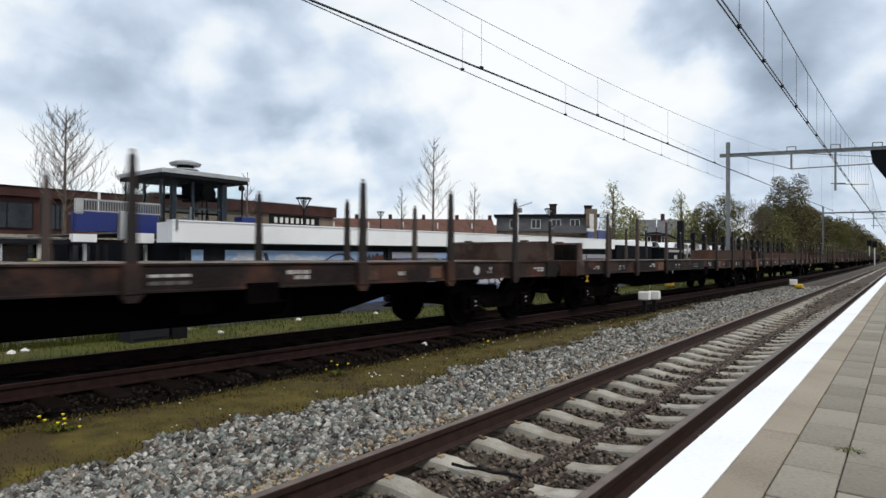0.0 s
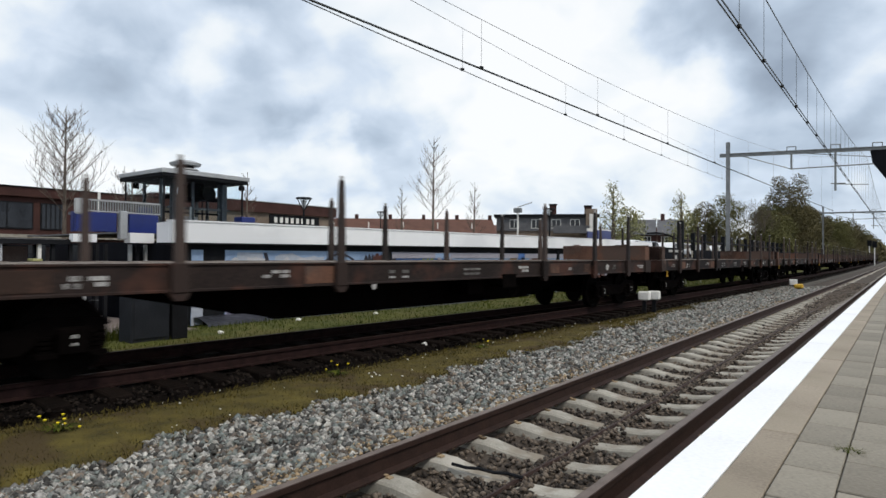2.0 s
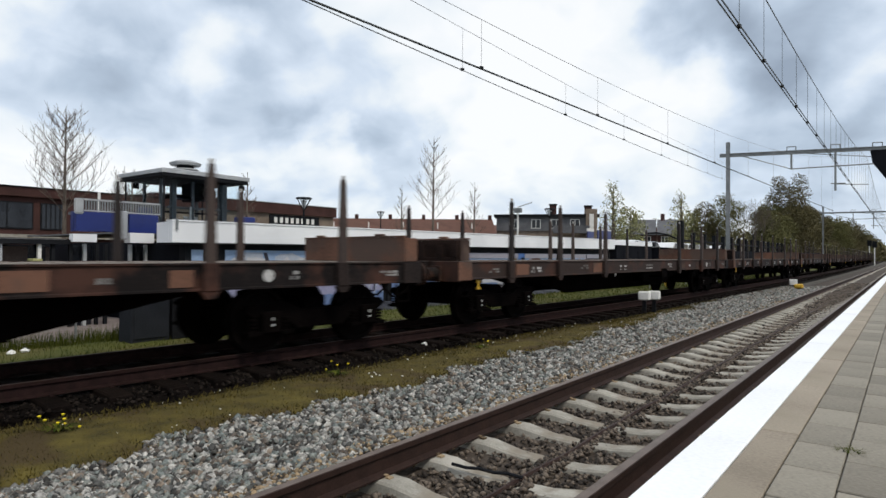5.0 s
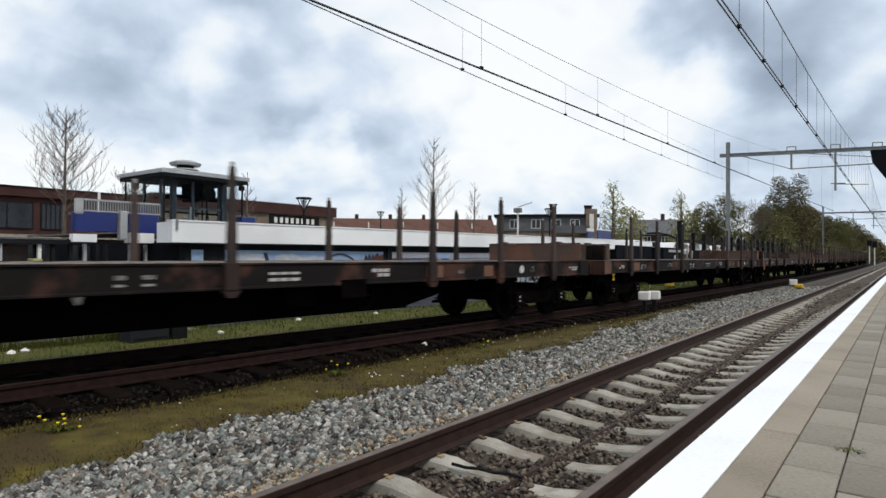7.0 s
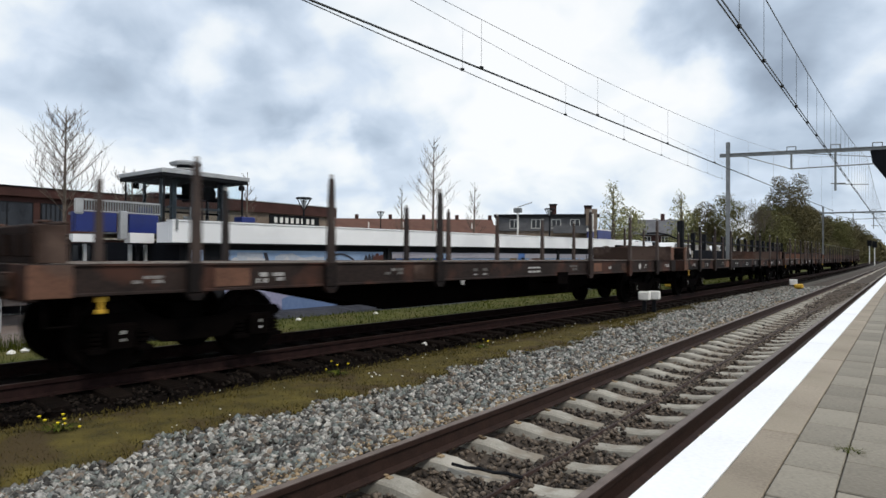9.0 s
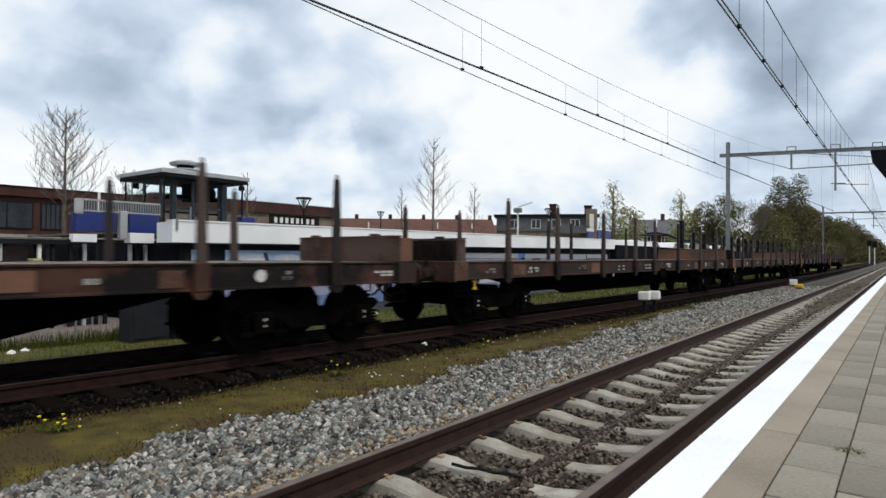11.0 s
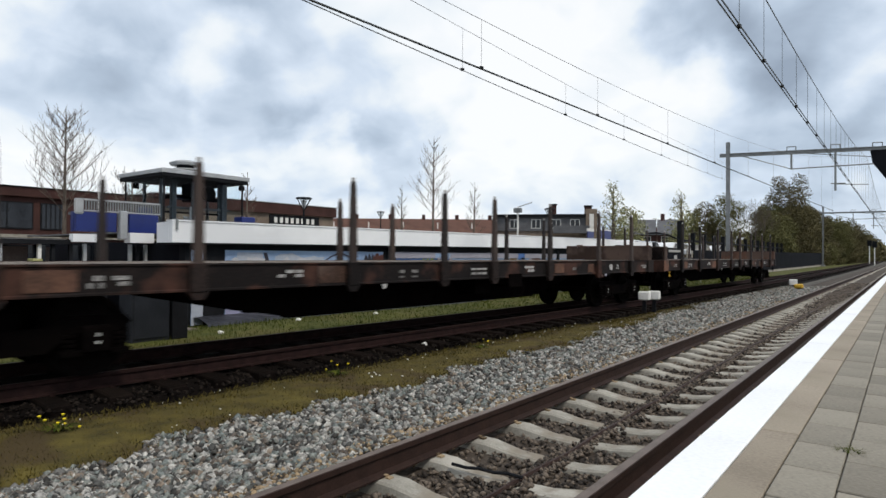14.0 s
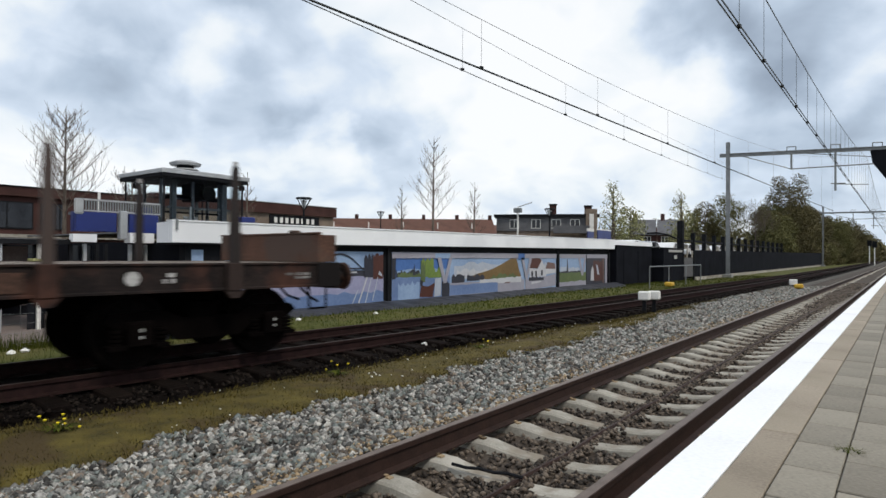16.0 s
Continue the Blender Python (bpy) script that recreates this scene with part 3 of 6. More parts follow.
def stones(name, count, area, size, height, mat, label, seed):
    """Loose angular stones thrown over an area: area(rng) gives x, y."""
    r = np.random.RandomState(seed)
    base = np.array([(1, 0, 0), (-1, 0, 0), (0, 1, 0), (0, -1, 0), (0, 0, 1), (0, 0, -1), (0.6, 0.6, 0.6), (-0.6, 0.5, -0.5)], float)
    tri = [(0, 2, 6), (2, 4, 6), (4, 0, 6), (2, 1, 4), (1, 3, 4), (3, 0, 4), (2, 0, 5), (0, 3, 5), (5, 3, 7), (3, 1, 7), (1, 2, 7), (2, 5, 7)]
    x, y = area(r, count)
    z = height(x, y) + r.uniform(-0.35, 0.35, count) * size[1] * 0.5
    s = r.uniform(size[0], size[1], count) * (1 + np.clip(y, 0, 60) * 0.012)
    a = r.uniform(0, 2 * np.pi, count)
    shape = base[None] * r.uniform(0.45, 1.35, (count, 8, 3)) * np.array([1, 0.78, 0.68])
    ca, sa = np.cos(a)[:, None], np.sin(a)[:, None]
    vx, vy = shape[:, :, 0] * ca - shape[:, :, 1] * sa, shape[:, :, 0] * sa + shape[:, :, 1] * ca
    tl = r.uniform(-0.6, 0.6, count)[:, None]
    vz = shape[:, :, 2] + vx * tl
    co = np.stack([vx * s[:, None] + x[:, None], vy * s[:, None] + y[:, None], vz * s[:, None] + z[:, None]], -1).reshape(-1, 3)
    fa = (np.array(tri)[None] + 8 * np.arange(count)[:, None, None]).reshape(-1, 3)
    me = bpy.data.meshes.new(name)
    me.vertices.add(len(co)); me.vertices.foreach_set("co", co.ravel())
    me.loops.add(fa.size); me.loops.foreach_set("vertex_index", fa.ravel())
    me.polygons.add(len(fa)); me.polygons.foreach_set("loop_start", np.arange(0, fa.size, 3)); me.polygons.foreach_set("loop_total", np.full(len(fa), 3))
    me.update(calc_edges=True)
    me.materials.append(M[mat])
    ob = new(name, me)
    return tagged(ob, label, "gravel", kind="stuff")


def band(l, r, y0, y1, power=2.0):
    """Places between two lines, denser towards y0."""
    def f(rs, n):
        y = y0 + (y1 - y0) * rs.uniform(0, 1, n) ** power
        u = rs.uniform(0, 1, n)
        ll, rr = np.array([l(v) for v in y]), np.array([r(v) for v in y])
        return ll + (rr - ll) * u, y
    return f


stones("gravel", 27000, band(lambda y: grass_near(y) - 0.1 - 0.12 * math.sin(7 * y), lambda y: -3.35, 1.2, 40), (0.024, 0.058), lambda x, y: np.interp(x, [-5.2, -4.4, -3.7], [-0.29, -0.27, -0.215]), "stone", "loose grey crushed stones beside the track", 1)
stones("rusty_gravel", 7500, band(lambda y: -3.75, lambda y: -3.02, 1.2, 26), (0.016, 0.036), lambda x, y: np.interp(x, [-3.8, -3.5, -3.0], [-0.215, -0.202, -0.21]), "stone_rust", "rust stained stones along the rail", 2)
stones("track_gravel", 22000, band(lambda y: -2.93, lambda y: -0.62, 1.2, 34), (0.016, 0.036), lambda x, y: -0.246 + 0.025 * np.exp(-((x + 2.20) / 0.07) ** 2), "stone_dark", "brown dusty stones between the sleepers", 3)
stones("gravel_behind", 7000, band(lambda y: -5.1, lambda y: -3.35, -9, 1.3, 1.0), (0.02, 0.05), lambda x, y: np.interp(x, [-5.2, -4.4, -3.7], [-0.29, -0.27, -0.215]), "stone", "loose grey crushed stones beside the track", 11)
stones("track_gravel_behind", 6000, band(lambda y: -3.7, lambda y: -0.62, -9, 1.3, 1.0), (0.018, 0.04), lambda x, y: -0.255 + 0 * x, "stone_dark", "brown dusty stones between the sleepers", 12)
stones("pale_specks", 80, band(far_near_edge, grass_near, 2.5, 16, 0.9), (0.008, 0.018), lambda x, y: -0.25 + 0 * x, "paper_white", "tiny white daisies and scraps in the dry grass", 13)
stones("ridge_gravel", 3500, band(lambda y: -2.30, lambda y: -2.10, 1.2, 34), (0.018, 0.034), lambda x, y: -0.218 + 0 * x, "stone_dark", "brown stones heaped along the middle of the track", 7)
stones("far_gravel", 14000, band(lambda y: far_x(y) - 1.6, lambda y: far_near_edge(y) + 0.05, 1.0, 40, 1.6), (0.018, 0.04), lambda x, y: -0.225 + 0 * x, "stone_shaded", "near-black stones of the goods track, train's shade in their colour", 4)

strip("distant_ballast", lambda y: -3.6, lambda y: -0.85, steps(31, 420, 0.5), [(0, -0.22), (0.15, -0.196), (0.5, -0.2), (0.85, -0.196), (1, -0.21)], "ballast_brown", "brown dusty ballast bed further along the platform track", "ballast", 0.012)
stones("crib_gravel", 9000, band(lambda y: -2.95, lambda y: -0.9, 10, 46, 1.3), (0.02, 0.04), lambda x, y: np.interp(y, [10, 30], [-0.262, -0.205]), "stone_dark", "brown dusty stones filling the spaces between the sleepers", 14)

# ---------------------------------------------------------------- platform
platform = tagged(empty("platform"), "low railway platform with grey slabs and a white painted edge", "platform", kind="structure")
part("platform_body", boxes((EDGE_X + 0.03, 6.5, -40, 300, -0.5, PLAT_Z - 0.05)), "platform_wall", platform)
part("platform_bed", boxes((EDGE_X + 0.1, 6.5, -40, 300, PLAT_Z - 0.05, PLAT_Z - 0.012)), "joint", platform)
cop_mesh = finish("coping_stone", boxes((-0.4305, -0.3085, 0.004, 0.996, -0.06, 0.0), bevel=0.004), "coping")
edge_mesh = finish("edge_stone", boxes((EDGE_X - 0.02, -0.4335, 0.001, 0.999, -0.10, 0.002), bevel=0.004), "white_line")
slab_mesh = finish("slab", boxes((0.002, 0.151, 0.003, 0.297, -0.04, 0.0), bevel=0.003), "slab")
rng = random.Random(8)
for i in range(-14, 60):
    for me, nm in ((cop_mesh, "coping_stone"), (edge_mesh, "edge_stone")):
        ob = new(nm, me)
        ob.matrix_basis = pose(0, i * 1.0 + (0.53 if nm == "coping_stone" else 0.3), PLAT_Z + rng.uniform(-0.002, 0.001))
        ob.parent = platform
part("distant_edge", boxes((EDGE_X - 0.02, -0.4335, 60.3, 300, PLAT_Z - 0.1, PLAT_Z + 0.002)), "white_line", platform)
part("distant_coping", boxes((-0.4305, -0.3085, 60.53, 300, PLAT_Z - 0.06, PLAT_Z)), "coping", platform)
for c in range(5):
    for i in range(1, 58):
        ob = new("slab", slab_mesh)
        ob.matrix_basis = pose(-0.306 + c * 0.153, (0.05 if c % 2 == 0 else 0.20) + i * 0.30, PLAT_Z - 0.002 + rng.uniform(-0.003, 0.001), rng.uniform(-0.25, 0.25), rng.uniform(-0.4, 0.4), 0)
        ob.parent = platform
places = [(-0.306 + c * 0.153, (0.05 if c % 2 == 0 else 0.20) + i * 0.30, PLAT_Z - 0.002 + rng.uniform(-0.003, 0.001)) for c in range(5) for i in range(-44, 1)]
places += [(-0.306 + c * 0.153, (0.05 if c % 2 == 0 else 0.20) + i * 0.30, PLAT_Z - 0.002 + rng.uniform(-0.003, 0.001)) for c in range(5, 26) for i in range(-44, 58)]
M["slab_joined"] = material("slab_joined", (0.165, 0.148, 0.12), (0.27, 0.245, 0.20), 5.0, 0.85, bump=0.25, grain=80, island=0.2)
pav_rest = new("paving", merged("paving", slab_mesh, places, "slab_joined"))
pav_rest.parent = platform
tagged(pav_rest, kind="stuff")
part("distant_paving", boxes((-0.306, 6.5, 17.5, 300, PLAT_Z - 0.04, PLAT_Z - 0.002)), "slab", platform)
part("back_paving", boxes((3.68, 6.5, -40, 17.49, PLAT_Z - 0.04, PLAT_Z - 0.002)), "slab", platform)

# ---------------------------------------------------------------- flat wagons
STAKES = (-7.585, -5.485, -2.985, -0.785, 0.785, 2.985, 5.485, 7.585)
WIDE_STAKES = (-7.585, -5.485, -3.45, -0.5, 3.4, 5.485, 7.585)     # on two of the wagons, the first with its middle stake nearer the centre
FIRST_STAKES = (-7.585, -5.485, -3.45, -0.12, 3.35, 5.485, 7.585)
HALF_W = 1.40
BODY_X = -0.09           # the bodies stand a little off the track's centre


def wheelset_mesh():
    bm = bmesh.new()
    for s in (-1, 1):
        x = s * 0.75
        rings = []
        # tread, flange and dished disc turned about the axle
        for r, off in ((0.46, 0.065), (0.46, -0.045), (0.488, -0.05), (0.488, -0.07), (0.40, -0.07), (0.38, -0.03), (0.14, -0.02), (0.12, -0.08)):
            rings.append([bm.verts.new((x + s * off, r * math.cos(t), r * math.sin(t))) for t in (2 * math.pi * i / 24 for i in range(24))])
        face = []
        for r, off in ((0.40, 0.065), (0.38, 0.03), (0.14, 0.05), (0.10, 0.10)):
            face.append([bm.verts.new((x + s * off, r * math.cos(t), r * math.sin(t))) for t in (2 * math.pi * i / 24 for i in range(24))])
        chain = face[::-1] + rings
        for a, b in zip(chain, chain[1:]):
            for i in range(24):
                bm.faces.new((a[i], a[(i + 1) % 24], b[(i + 1) % 24], b[i]))
        bm.faces.new(chain[0])
    tube(bm, (-1.0, 0, 0), (1.0, 0, 0), 0.075, n=12)
    return finish("wheelset", bm, "wheel")


def bogie_side():
    """A cast side frame with axle boxes, springs and a sagging middle."""
    bm = bmesh.new()
    prof = [(-1.30, 0.62), (-1.22, 0.70), (-0.62, 0.72), (-0.35, 0.60), (0.35, 0.60), (0.62, 0.72), (1.22, 0.70), (1.30, 0.62), (1.15, 0.52), (0.66, 0.52), (0.42, 0.33), (-0.42, 0.33), (-0.66, 0.52), (-1.15, 0.52)]
    prism(prof, 0, -0.04, 0.04, bm)
    for y in (-0.9, 0.9):
        box(bm, -0.05, 0.13, y - 0.15, y + 0.15, 0.30, 0.60, 0.02)
        for k in (-0.26, 0.26):
            for i in range(4):
                tube(bm, (0.03, y + k, 0.33 + i * 0.05), (0.03, y + k, 0.36 + i * 0.05), 0.075, n=8)
            box(bm, -0.06, 0.12, y + k - 0.10, y + k + 0.10, 0.28, 0.33)
    return finish("side_frame", bm, "bogie")


def build_wagon(gaps=(), stakes=STAKES, far_gaps=()):
    w = empty("flat_wagon")
    for s in (-1, 1):
        sec = [(s * HALF_W, 1.285), (s * (HALF_W - 0.09), 1.285), (s * (HALF_W - 0.09), 1.262), (s * (HALF_W - 0.035), 1.25), (s * (HALF_W - 0.035), 0.975), (s * (HALF_W - 0.09), 0.963), (s * (HALF_W - 0.09), 0.94), (s * HALF_W, 0.94), (s * HALF_W, 0.963), (s * (HALF_W - 0.022), 0.975), (s * (HALF_W - 0.022), 1.25), (s * HALF_W, 1.262)]
        part("side_sill", prism(sec, 1, -9.33, 9.33), "wagon_rust", w, "rust brown steel side sill")
    # deck boards across the frame
    n = 84
    plank = finish("plank", boxes((-HALF_W + 0.1, HALF_W - 0.1, 0.005, 18.4 / n - 0.005, 1.236, 1.275)), "deck")
    for i in range(n):
        ob = part("plank", plank, "deck", w)
        ob.matrix_basis = pose(0, -9.2 + i * 18.4 / n, 0.004 * ((i * 7) % 3))
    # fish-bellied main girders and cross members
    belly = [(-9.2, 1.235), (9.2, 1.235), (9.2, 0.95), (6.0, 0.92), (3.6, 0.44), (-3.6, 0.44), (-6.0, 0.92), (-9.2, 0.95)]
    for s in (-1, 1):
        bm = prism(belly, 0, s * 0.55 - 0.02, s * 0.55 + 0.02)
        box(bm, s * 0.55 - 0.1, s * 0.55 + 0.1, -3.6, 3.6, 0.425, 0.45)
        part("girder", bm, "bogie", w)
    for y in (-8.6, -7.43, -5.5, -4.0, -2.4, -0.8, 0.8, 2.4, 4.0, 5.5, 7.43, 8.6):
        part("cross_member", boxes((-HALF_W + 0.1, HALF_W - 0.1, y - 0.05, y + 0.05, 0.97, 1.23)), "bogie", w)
    for e in (-1, 1):
        part("headstock", boxes((-HALF_W, HALF_W, min(e * 9.33, e * 9.24), max(e * 9.33, e * 9.24), 0.90, 1.285), bevel=0.01), "wagon_rust", w)
        # folded end wall: an inner plate with caps, deep side cheeks, and a dark ribbed outer side
        yi, yo = e * 8.98, e * 9.27
        lo, hi = min(yi, yo), max(yi, yo)
        wall = part("end_wall", boxes((-1.38, 1.38, yi - 0.02, yi + 0.02, 1.29, 1.70), bevel=0.006), "wagon_board", w, "rusty brown steel end wall")
        bm = boxes((-1.38, 1.38, yi - 0.035, yi + 0.035, 1.702, 1.73), bevel=0.006)
        for x in (-0.9, 0.75):
            box(bm, x - 0.10, x + 0.10, yi - 0.05, yi + 0.05, 1.732, 1.765, 0.01)
        part("wall_cap", bm, "wagon_board", wall)
        for s in (-1, 1):
            part("cheek", boxes((s * 1.36 - 0.02, s * 1.36 + 0.02, lo + 0.022, hi, 1.292, 1.69), bevel=0.006), "wagon_board", wall)
        bm = boxes((-1.33, 1.33, yo - 0.02, yo + 0.02, 1.29, 1.36), (-1.33, 1.33, yo - 0.02, yo + 0.02, 1.60, 1.68), bevel=0.006)
        for x in (-1.26, -0.92, -0.46, 0.0, 0.46, 0.92, 1.26):
            box(bm, x - 0.07, x + 0.07, yo - 0.035, yo + 0.035, 1.361, 1.599, 0.008)
        for x in (-0.7, 0.7):
            box(bm, x - 0.05, x + 0.05, yo + e * 0.04 - 0.03, yo + e * 0.04 + 0.03, 1.0, 1.288, 0.008)
        box(bm, -1.335, 1.335, min(yi + e * 0.024, yi + e * 0.05), max(yi + e * 0.024, yi + e * 0.05), 1.295, 1.695)
        part("rib_frame", bm, "end_frame", wall, "dark ribbed frame")
        for s in (-1, 1):
            bm = bmesh.new()
            x = s * 0.875
            box(bm, x - 0.14, x + 0.14, min(e * 9.33, e * 9.40), max(e * 9.33, e * 9.40), 0.92, 1.20, 0.01)
            tube(bm, (x, e * 9.36, 1.06), (x, e * 9.64, 1.06), 0.115, 0.105, 12)
            tube(bm, (x, e * 9.62, 1.06), (x, e * 9.80, 1.06), 0.08, 0.08, 12)
            tube(bm, (x, e * 9.78, 1.06), (x, e * 9.83, 1.06), 0.20, 0.22, 16)
            part("buffer", bm, "buffer_rust", w, "rusty brown buffer with a greasy dark face")
        part("coupling_hook", tubes(((0, e * 9.3, 1.02), (0, e * 9.70, 1.0), 0.045), ((0, e * 9.70, 1.0), (0.0, e * 9.80, 0.82), 0.035)), "bogie", w)
        for s in (-1, 1):
            part("brake_hose", tubes(((s * 0.3, e * 9.33, 0.95), (s * 0.32, e * 9.6, 0.70), 0.022), ((s * 0.32, e * 9.6, 0.70), (s * 0.25, e * 9.8, 0.62), 0.022)), "bogie", w)
        for s in (-1, 1):
            part("corner_plate", boxes((s * (HALF_W + 0.004) - 0.008, s * (HALF_W + 0.004) + 0.008, min(e * 8.92, e * 9.34), max(e * 8.92, e * 9.34), 0.93, 1.275), bevel=0.004), "wagon_board" if e < 0 else "wagon_rust", w, "rusty corner plate")
        for s in (-1, 1):
            bm = tubes(((s * 1.30, e * 9.15, 0.92), (s * 1.30, e * 9.15, 0.62), 0.016), ((s * 1.30, e * 9.15, 0.62), (s * 1.30, e * 8.85, 0.62), 0.016), ((s * 1.30, e * 8.85, 0.62), (s * 1.30, e * 8.85, 0.92), 0.016))
            part("shunter_step", bm, "bogie", w)
    for s in (-1, 1):
        for k, y in enumerate(stakes):
            if k in (gaps if s > 0 else far_gaps):
                continue
            # stake pocket, tapered stake with a flattened, paler tip
            x = s * (HALF_W + 0.035)
            bm = boxes((x - 0.05, x + 0.045, y - 0.10, y + 0.10, 0.93, 1.29), bevel=0.012)
            prism([(y - 0.13, 0.93), (y + 0.13, 0.93), (y + 0.06, 0.84), (y - 0.06, 0.84)], 0, x - 0.05, x + 0.03, bm)
            pocket = part("stake_pocket", bm, "wagon_rust", w)
            bm = bmesh.new()
            lv = [(1.25, 0.062, 0.04), (1.6, 0.058, 0.038), (2.1, 0.048, 0.032), (2.45, 0.038, 0.028), (2.52, 0.03, 0.024)]
            rings = [[bm.verts.new((x + a * dx, y + b * dy, z)) for a, b in ((-1, -1), (1, -1), (1, 1), (-1, 1))] for z, dy, dx in lv]
            for a, b in zip(rings, rings[1:]):
                for i in range(4):
                    bm.faces.new((a[i], a[(i + 1) % 4], b[(i + 1) % 4], b[i]))
            bm.faces.new(rings[0][::-1]); bm.faces.new(rings[-1])
            st = part("stake", bm, "stake", w, "rusty upright steel stake")
            part("stake_tip", boxes((x - 0.022, x + 0.022, y - 0.026, y + 0.026, 2.52, 2.585), bevel=0.008), "stake_tip", st, "pale worn tip")
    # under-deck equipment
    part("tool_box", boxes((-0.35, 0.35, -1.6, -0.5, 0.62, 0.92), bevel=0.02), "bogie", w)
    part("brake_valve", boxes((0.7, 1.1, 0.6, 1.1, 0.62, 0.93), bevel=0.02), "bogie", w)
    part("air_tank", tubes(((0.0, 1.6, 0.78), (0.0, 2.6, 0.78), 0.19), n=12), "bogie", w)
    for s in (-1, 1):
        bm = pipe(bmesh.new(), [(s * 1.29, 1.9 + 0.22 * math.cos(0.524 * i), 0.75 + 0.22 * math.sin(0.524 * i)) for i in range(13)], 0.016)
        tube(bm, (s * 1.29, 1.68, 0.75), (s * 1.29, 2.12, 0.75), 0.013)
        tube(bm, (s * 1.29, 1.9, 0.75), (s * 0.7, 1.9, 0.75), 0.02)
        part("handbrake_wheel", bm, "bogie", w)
    # painted marks on the sill: plain pale bars
    for s in (-1, 1):
        for y, ln, z0, z1 in ((-8.3, 0.34, 1.06, 1.16), (-6.7, 0.16, 1.02, 1.18), (-6.45, 0.18, 1.04, 1.17), (-4.3, 0.42, 1.08, 1.20), (-1.9, 0.46, 1.10, 1.17), (-1.9, 0.46, 1.02, 1.06), (0.1, 0.50, 1.12, 1.17), (0.1, 0.5, 1.03, 1.09), (2.0, 0.38, 1.05, 1.2), (4.2, 0.25, 1.06, 1.15), (6.7, 0.14, 1.05, 1.19), (8.4, 0.40, 1.06, 1.16)):
            x = s * (HALF_W - 0.021)
            rows = 2 if z1 - z0 > 0.09 else 1
            bars = []
            for k in range(rows):
                za, zb = z0 + (z1 - z0) * k / rows, z0 + (z1 - z0) * (k + 0.72) / rows
                for j, (a, b) in enumerate(((0.0, 0.28), (0.34, 0.62), (0.68, 1.0))):
                    if (j + k + int(abs(y) * 10)) % 4:
                        bars.append((x - 0.003, x + 0.003, y + ln * a, y + ln * b, za, zb))
            part("marking", boxes(*bars), "faded_paint", w, "faded pale lettering bars")
        x = s * (HALF_W - 0.02)
        part("marking", tubes(((x - 0.004, 6.35, 1.11), (x + 0.004, 6.35, 1.11), 0.085), n=16), "plate_white", w, "round pale marking")
        for y, ln, z0, z1 in ((-7.3, 0.5, 0.99, 1.22), (-3.6, 0.6, 0.98, 1.23), (3.3, 0.45, 1.0, 1.22), (5.0, 0.3, 0.99, 1.2)):
            part("repair_plate", boxes((x - 0.008, x + 0.006, y, y + ln, z0, z1), bevel=0.003), "wagon_board", w, "rusty welded repair plate")
        x = s * (HALF_W + 0.004)
        part("info_board", boxes((x - 0.012, x + 0.012, 1.35, 1.85, 0.74, 1.02), bevel=0.004), "bogie", w, "dark framed board hanging under the sill")
        part("hanging_tag", prism([(-2.32, 0.93), (-2.22, 0.93), (-2.24, 0.86), (-2.29, 0.845)], 0, x - 0.006, x + 0.006), "faded_paint", w, "pale metal tag")
        bm = boxes((s * 1.34 - 0.015, s * 1.34 + 0.015, -8.68, -8.56, 0.87, 0.925), (s * 1.34 - 0.012, s * 1.34 + 0.012, -8.64, -8.60, 0.78, 0.875), (s * 1.34 - 0.02, s * 1.34 + 0.02, -8.67, -8.57, 0.74, 0.785), bevel=0.006)
        part("release_handle", bm, "yellow", w, "yellow painted brake release handle")
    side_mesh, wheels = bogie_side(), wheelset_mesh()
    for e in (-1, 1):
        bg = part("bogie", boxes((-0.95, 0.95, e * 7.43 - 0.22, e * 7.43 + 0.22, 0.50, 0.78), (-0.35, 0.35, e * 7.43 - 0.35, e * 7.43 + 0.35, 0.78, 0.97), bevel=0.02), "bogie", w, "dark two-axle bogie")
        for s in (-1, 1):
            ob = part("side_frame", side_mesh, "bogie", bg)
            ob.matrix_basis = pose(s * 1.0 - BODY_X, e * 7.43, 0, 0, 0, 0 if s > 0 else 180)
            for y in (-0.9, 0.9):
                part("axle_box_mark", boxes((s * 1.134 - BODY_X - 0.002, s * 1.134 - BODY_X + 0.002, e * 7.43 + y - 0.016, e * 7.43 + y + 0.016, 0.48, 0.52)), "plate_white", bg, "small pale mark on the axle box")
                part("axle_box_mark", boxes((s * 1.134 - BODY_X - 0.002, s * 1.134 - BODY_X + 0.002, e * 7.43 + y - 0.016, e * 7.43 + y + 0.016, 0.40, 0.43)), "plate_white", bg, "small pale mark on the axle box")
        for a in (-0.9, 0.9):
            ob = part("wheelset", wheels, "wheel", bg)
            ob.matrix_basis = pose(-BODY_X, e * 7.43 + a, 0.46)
    return tagged(w, "rusty brown flat wagon with upright stakes and an empty deck", "railway wagon", "wagons of the goods train")


# small unevenness of the train's run: seconds, metres
SLIP = ((0, 0.5, 1, 1.5, 2, 2.5, 3, 3.5, 4, 6.5, 7, 7.5, 8, 8.5, 9, 11.5, 12, 12.5, 13, 13.5, 14, 14.5, 15, 15.5, 16), (0.0, 0.04, 0.12, 0.06, 0.12, 0.12, 0.14, 0.12, 0.18, 0.14, 0.08, 0.12, 0.1, 0.16, 0.06, -0.05, -0.18, -0.16, 0.38, 0.36, 0.21, 0.17, 0.1, 0.02, -0.06))


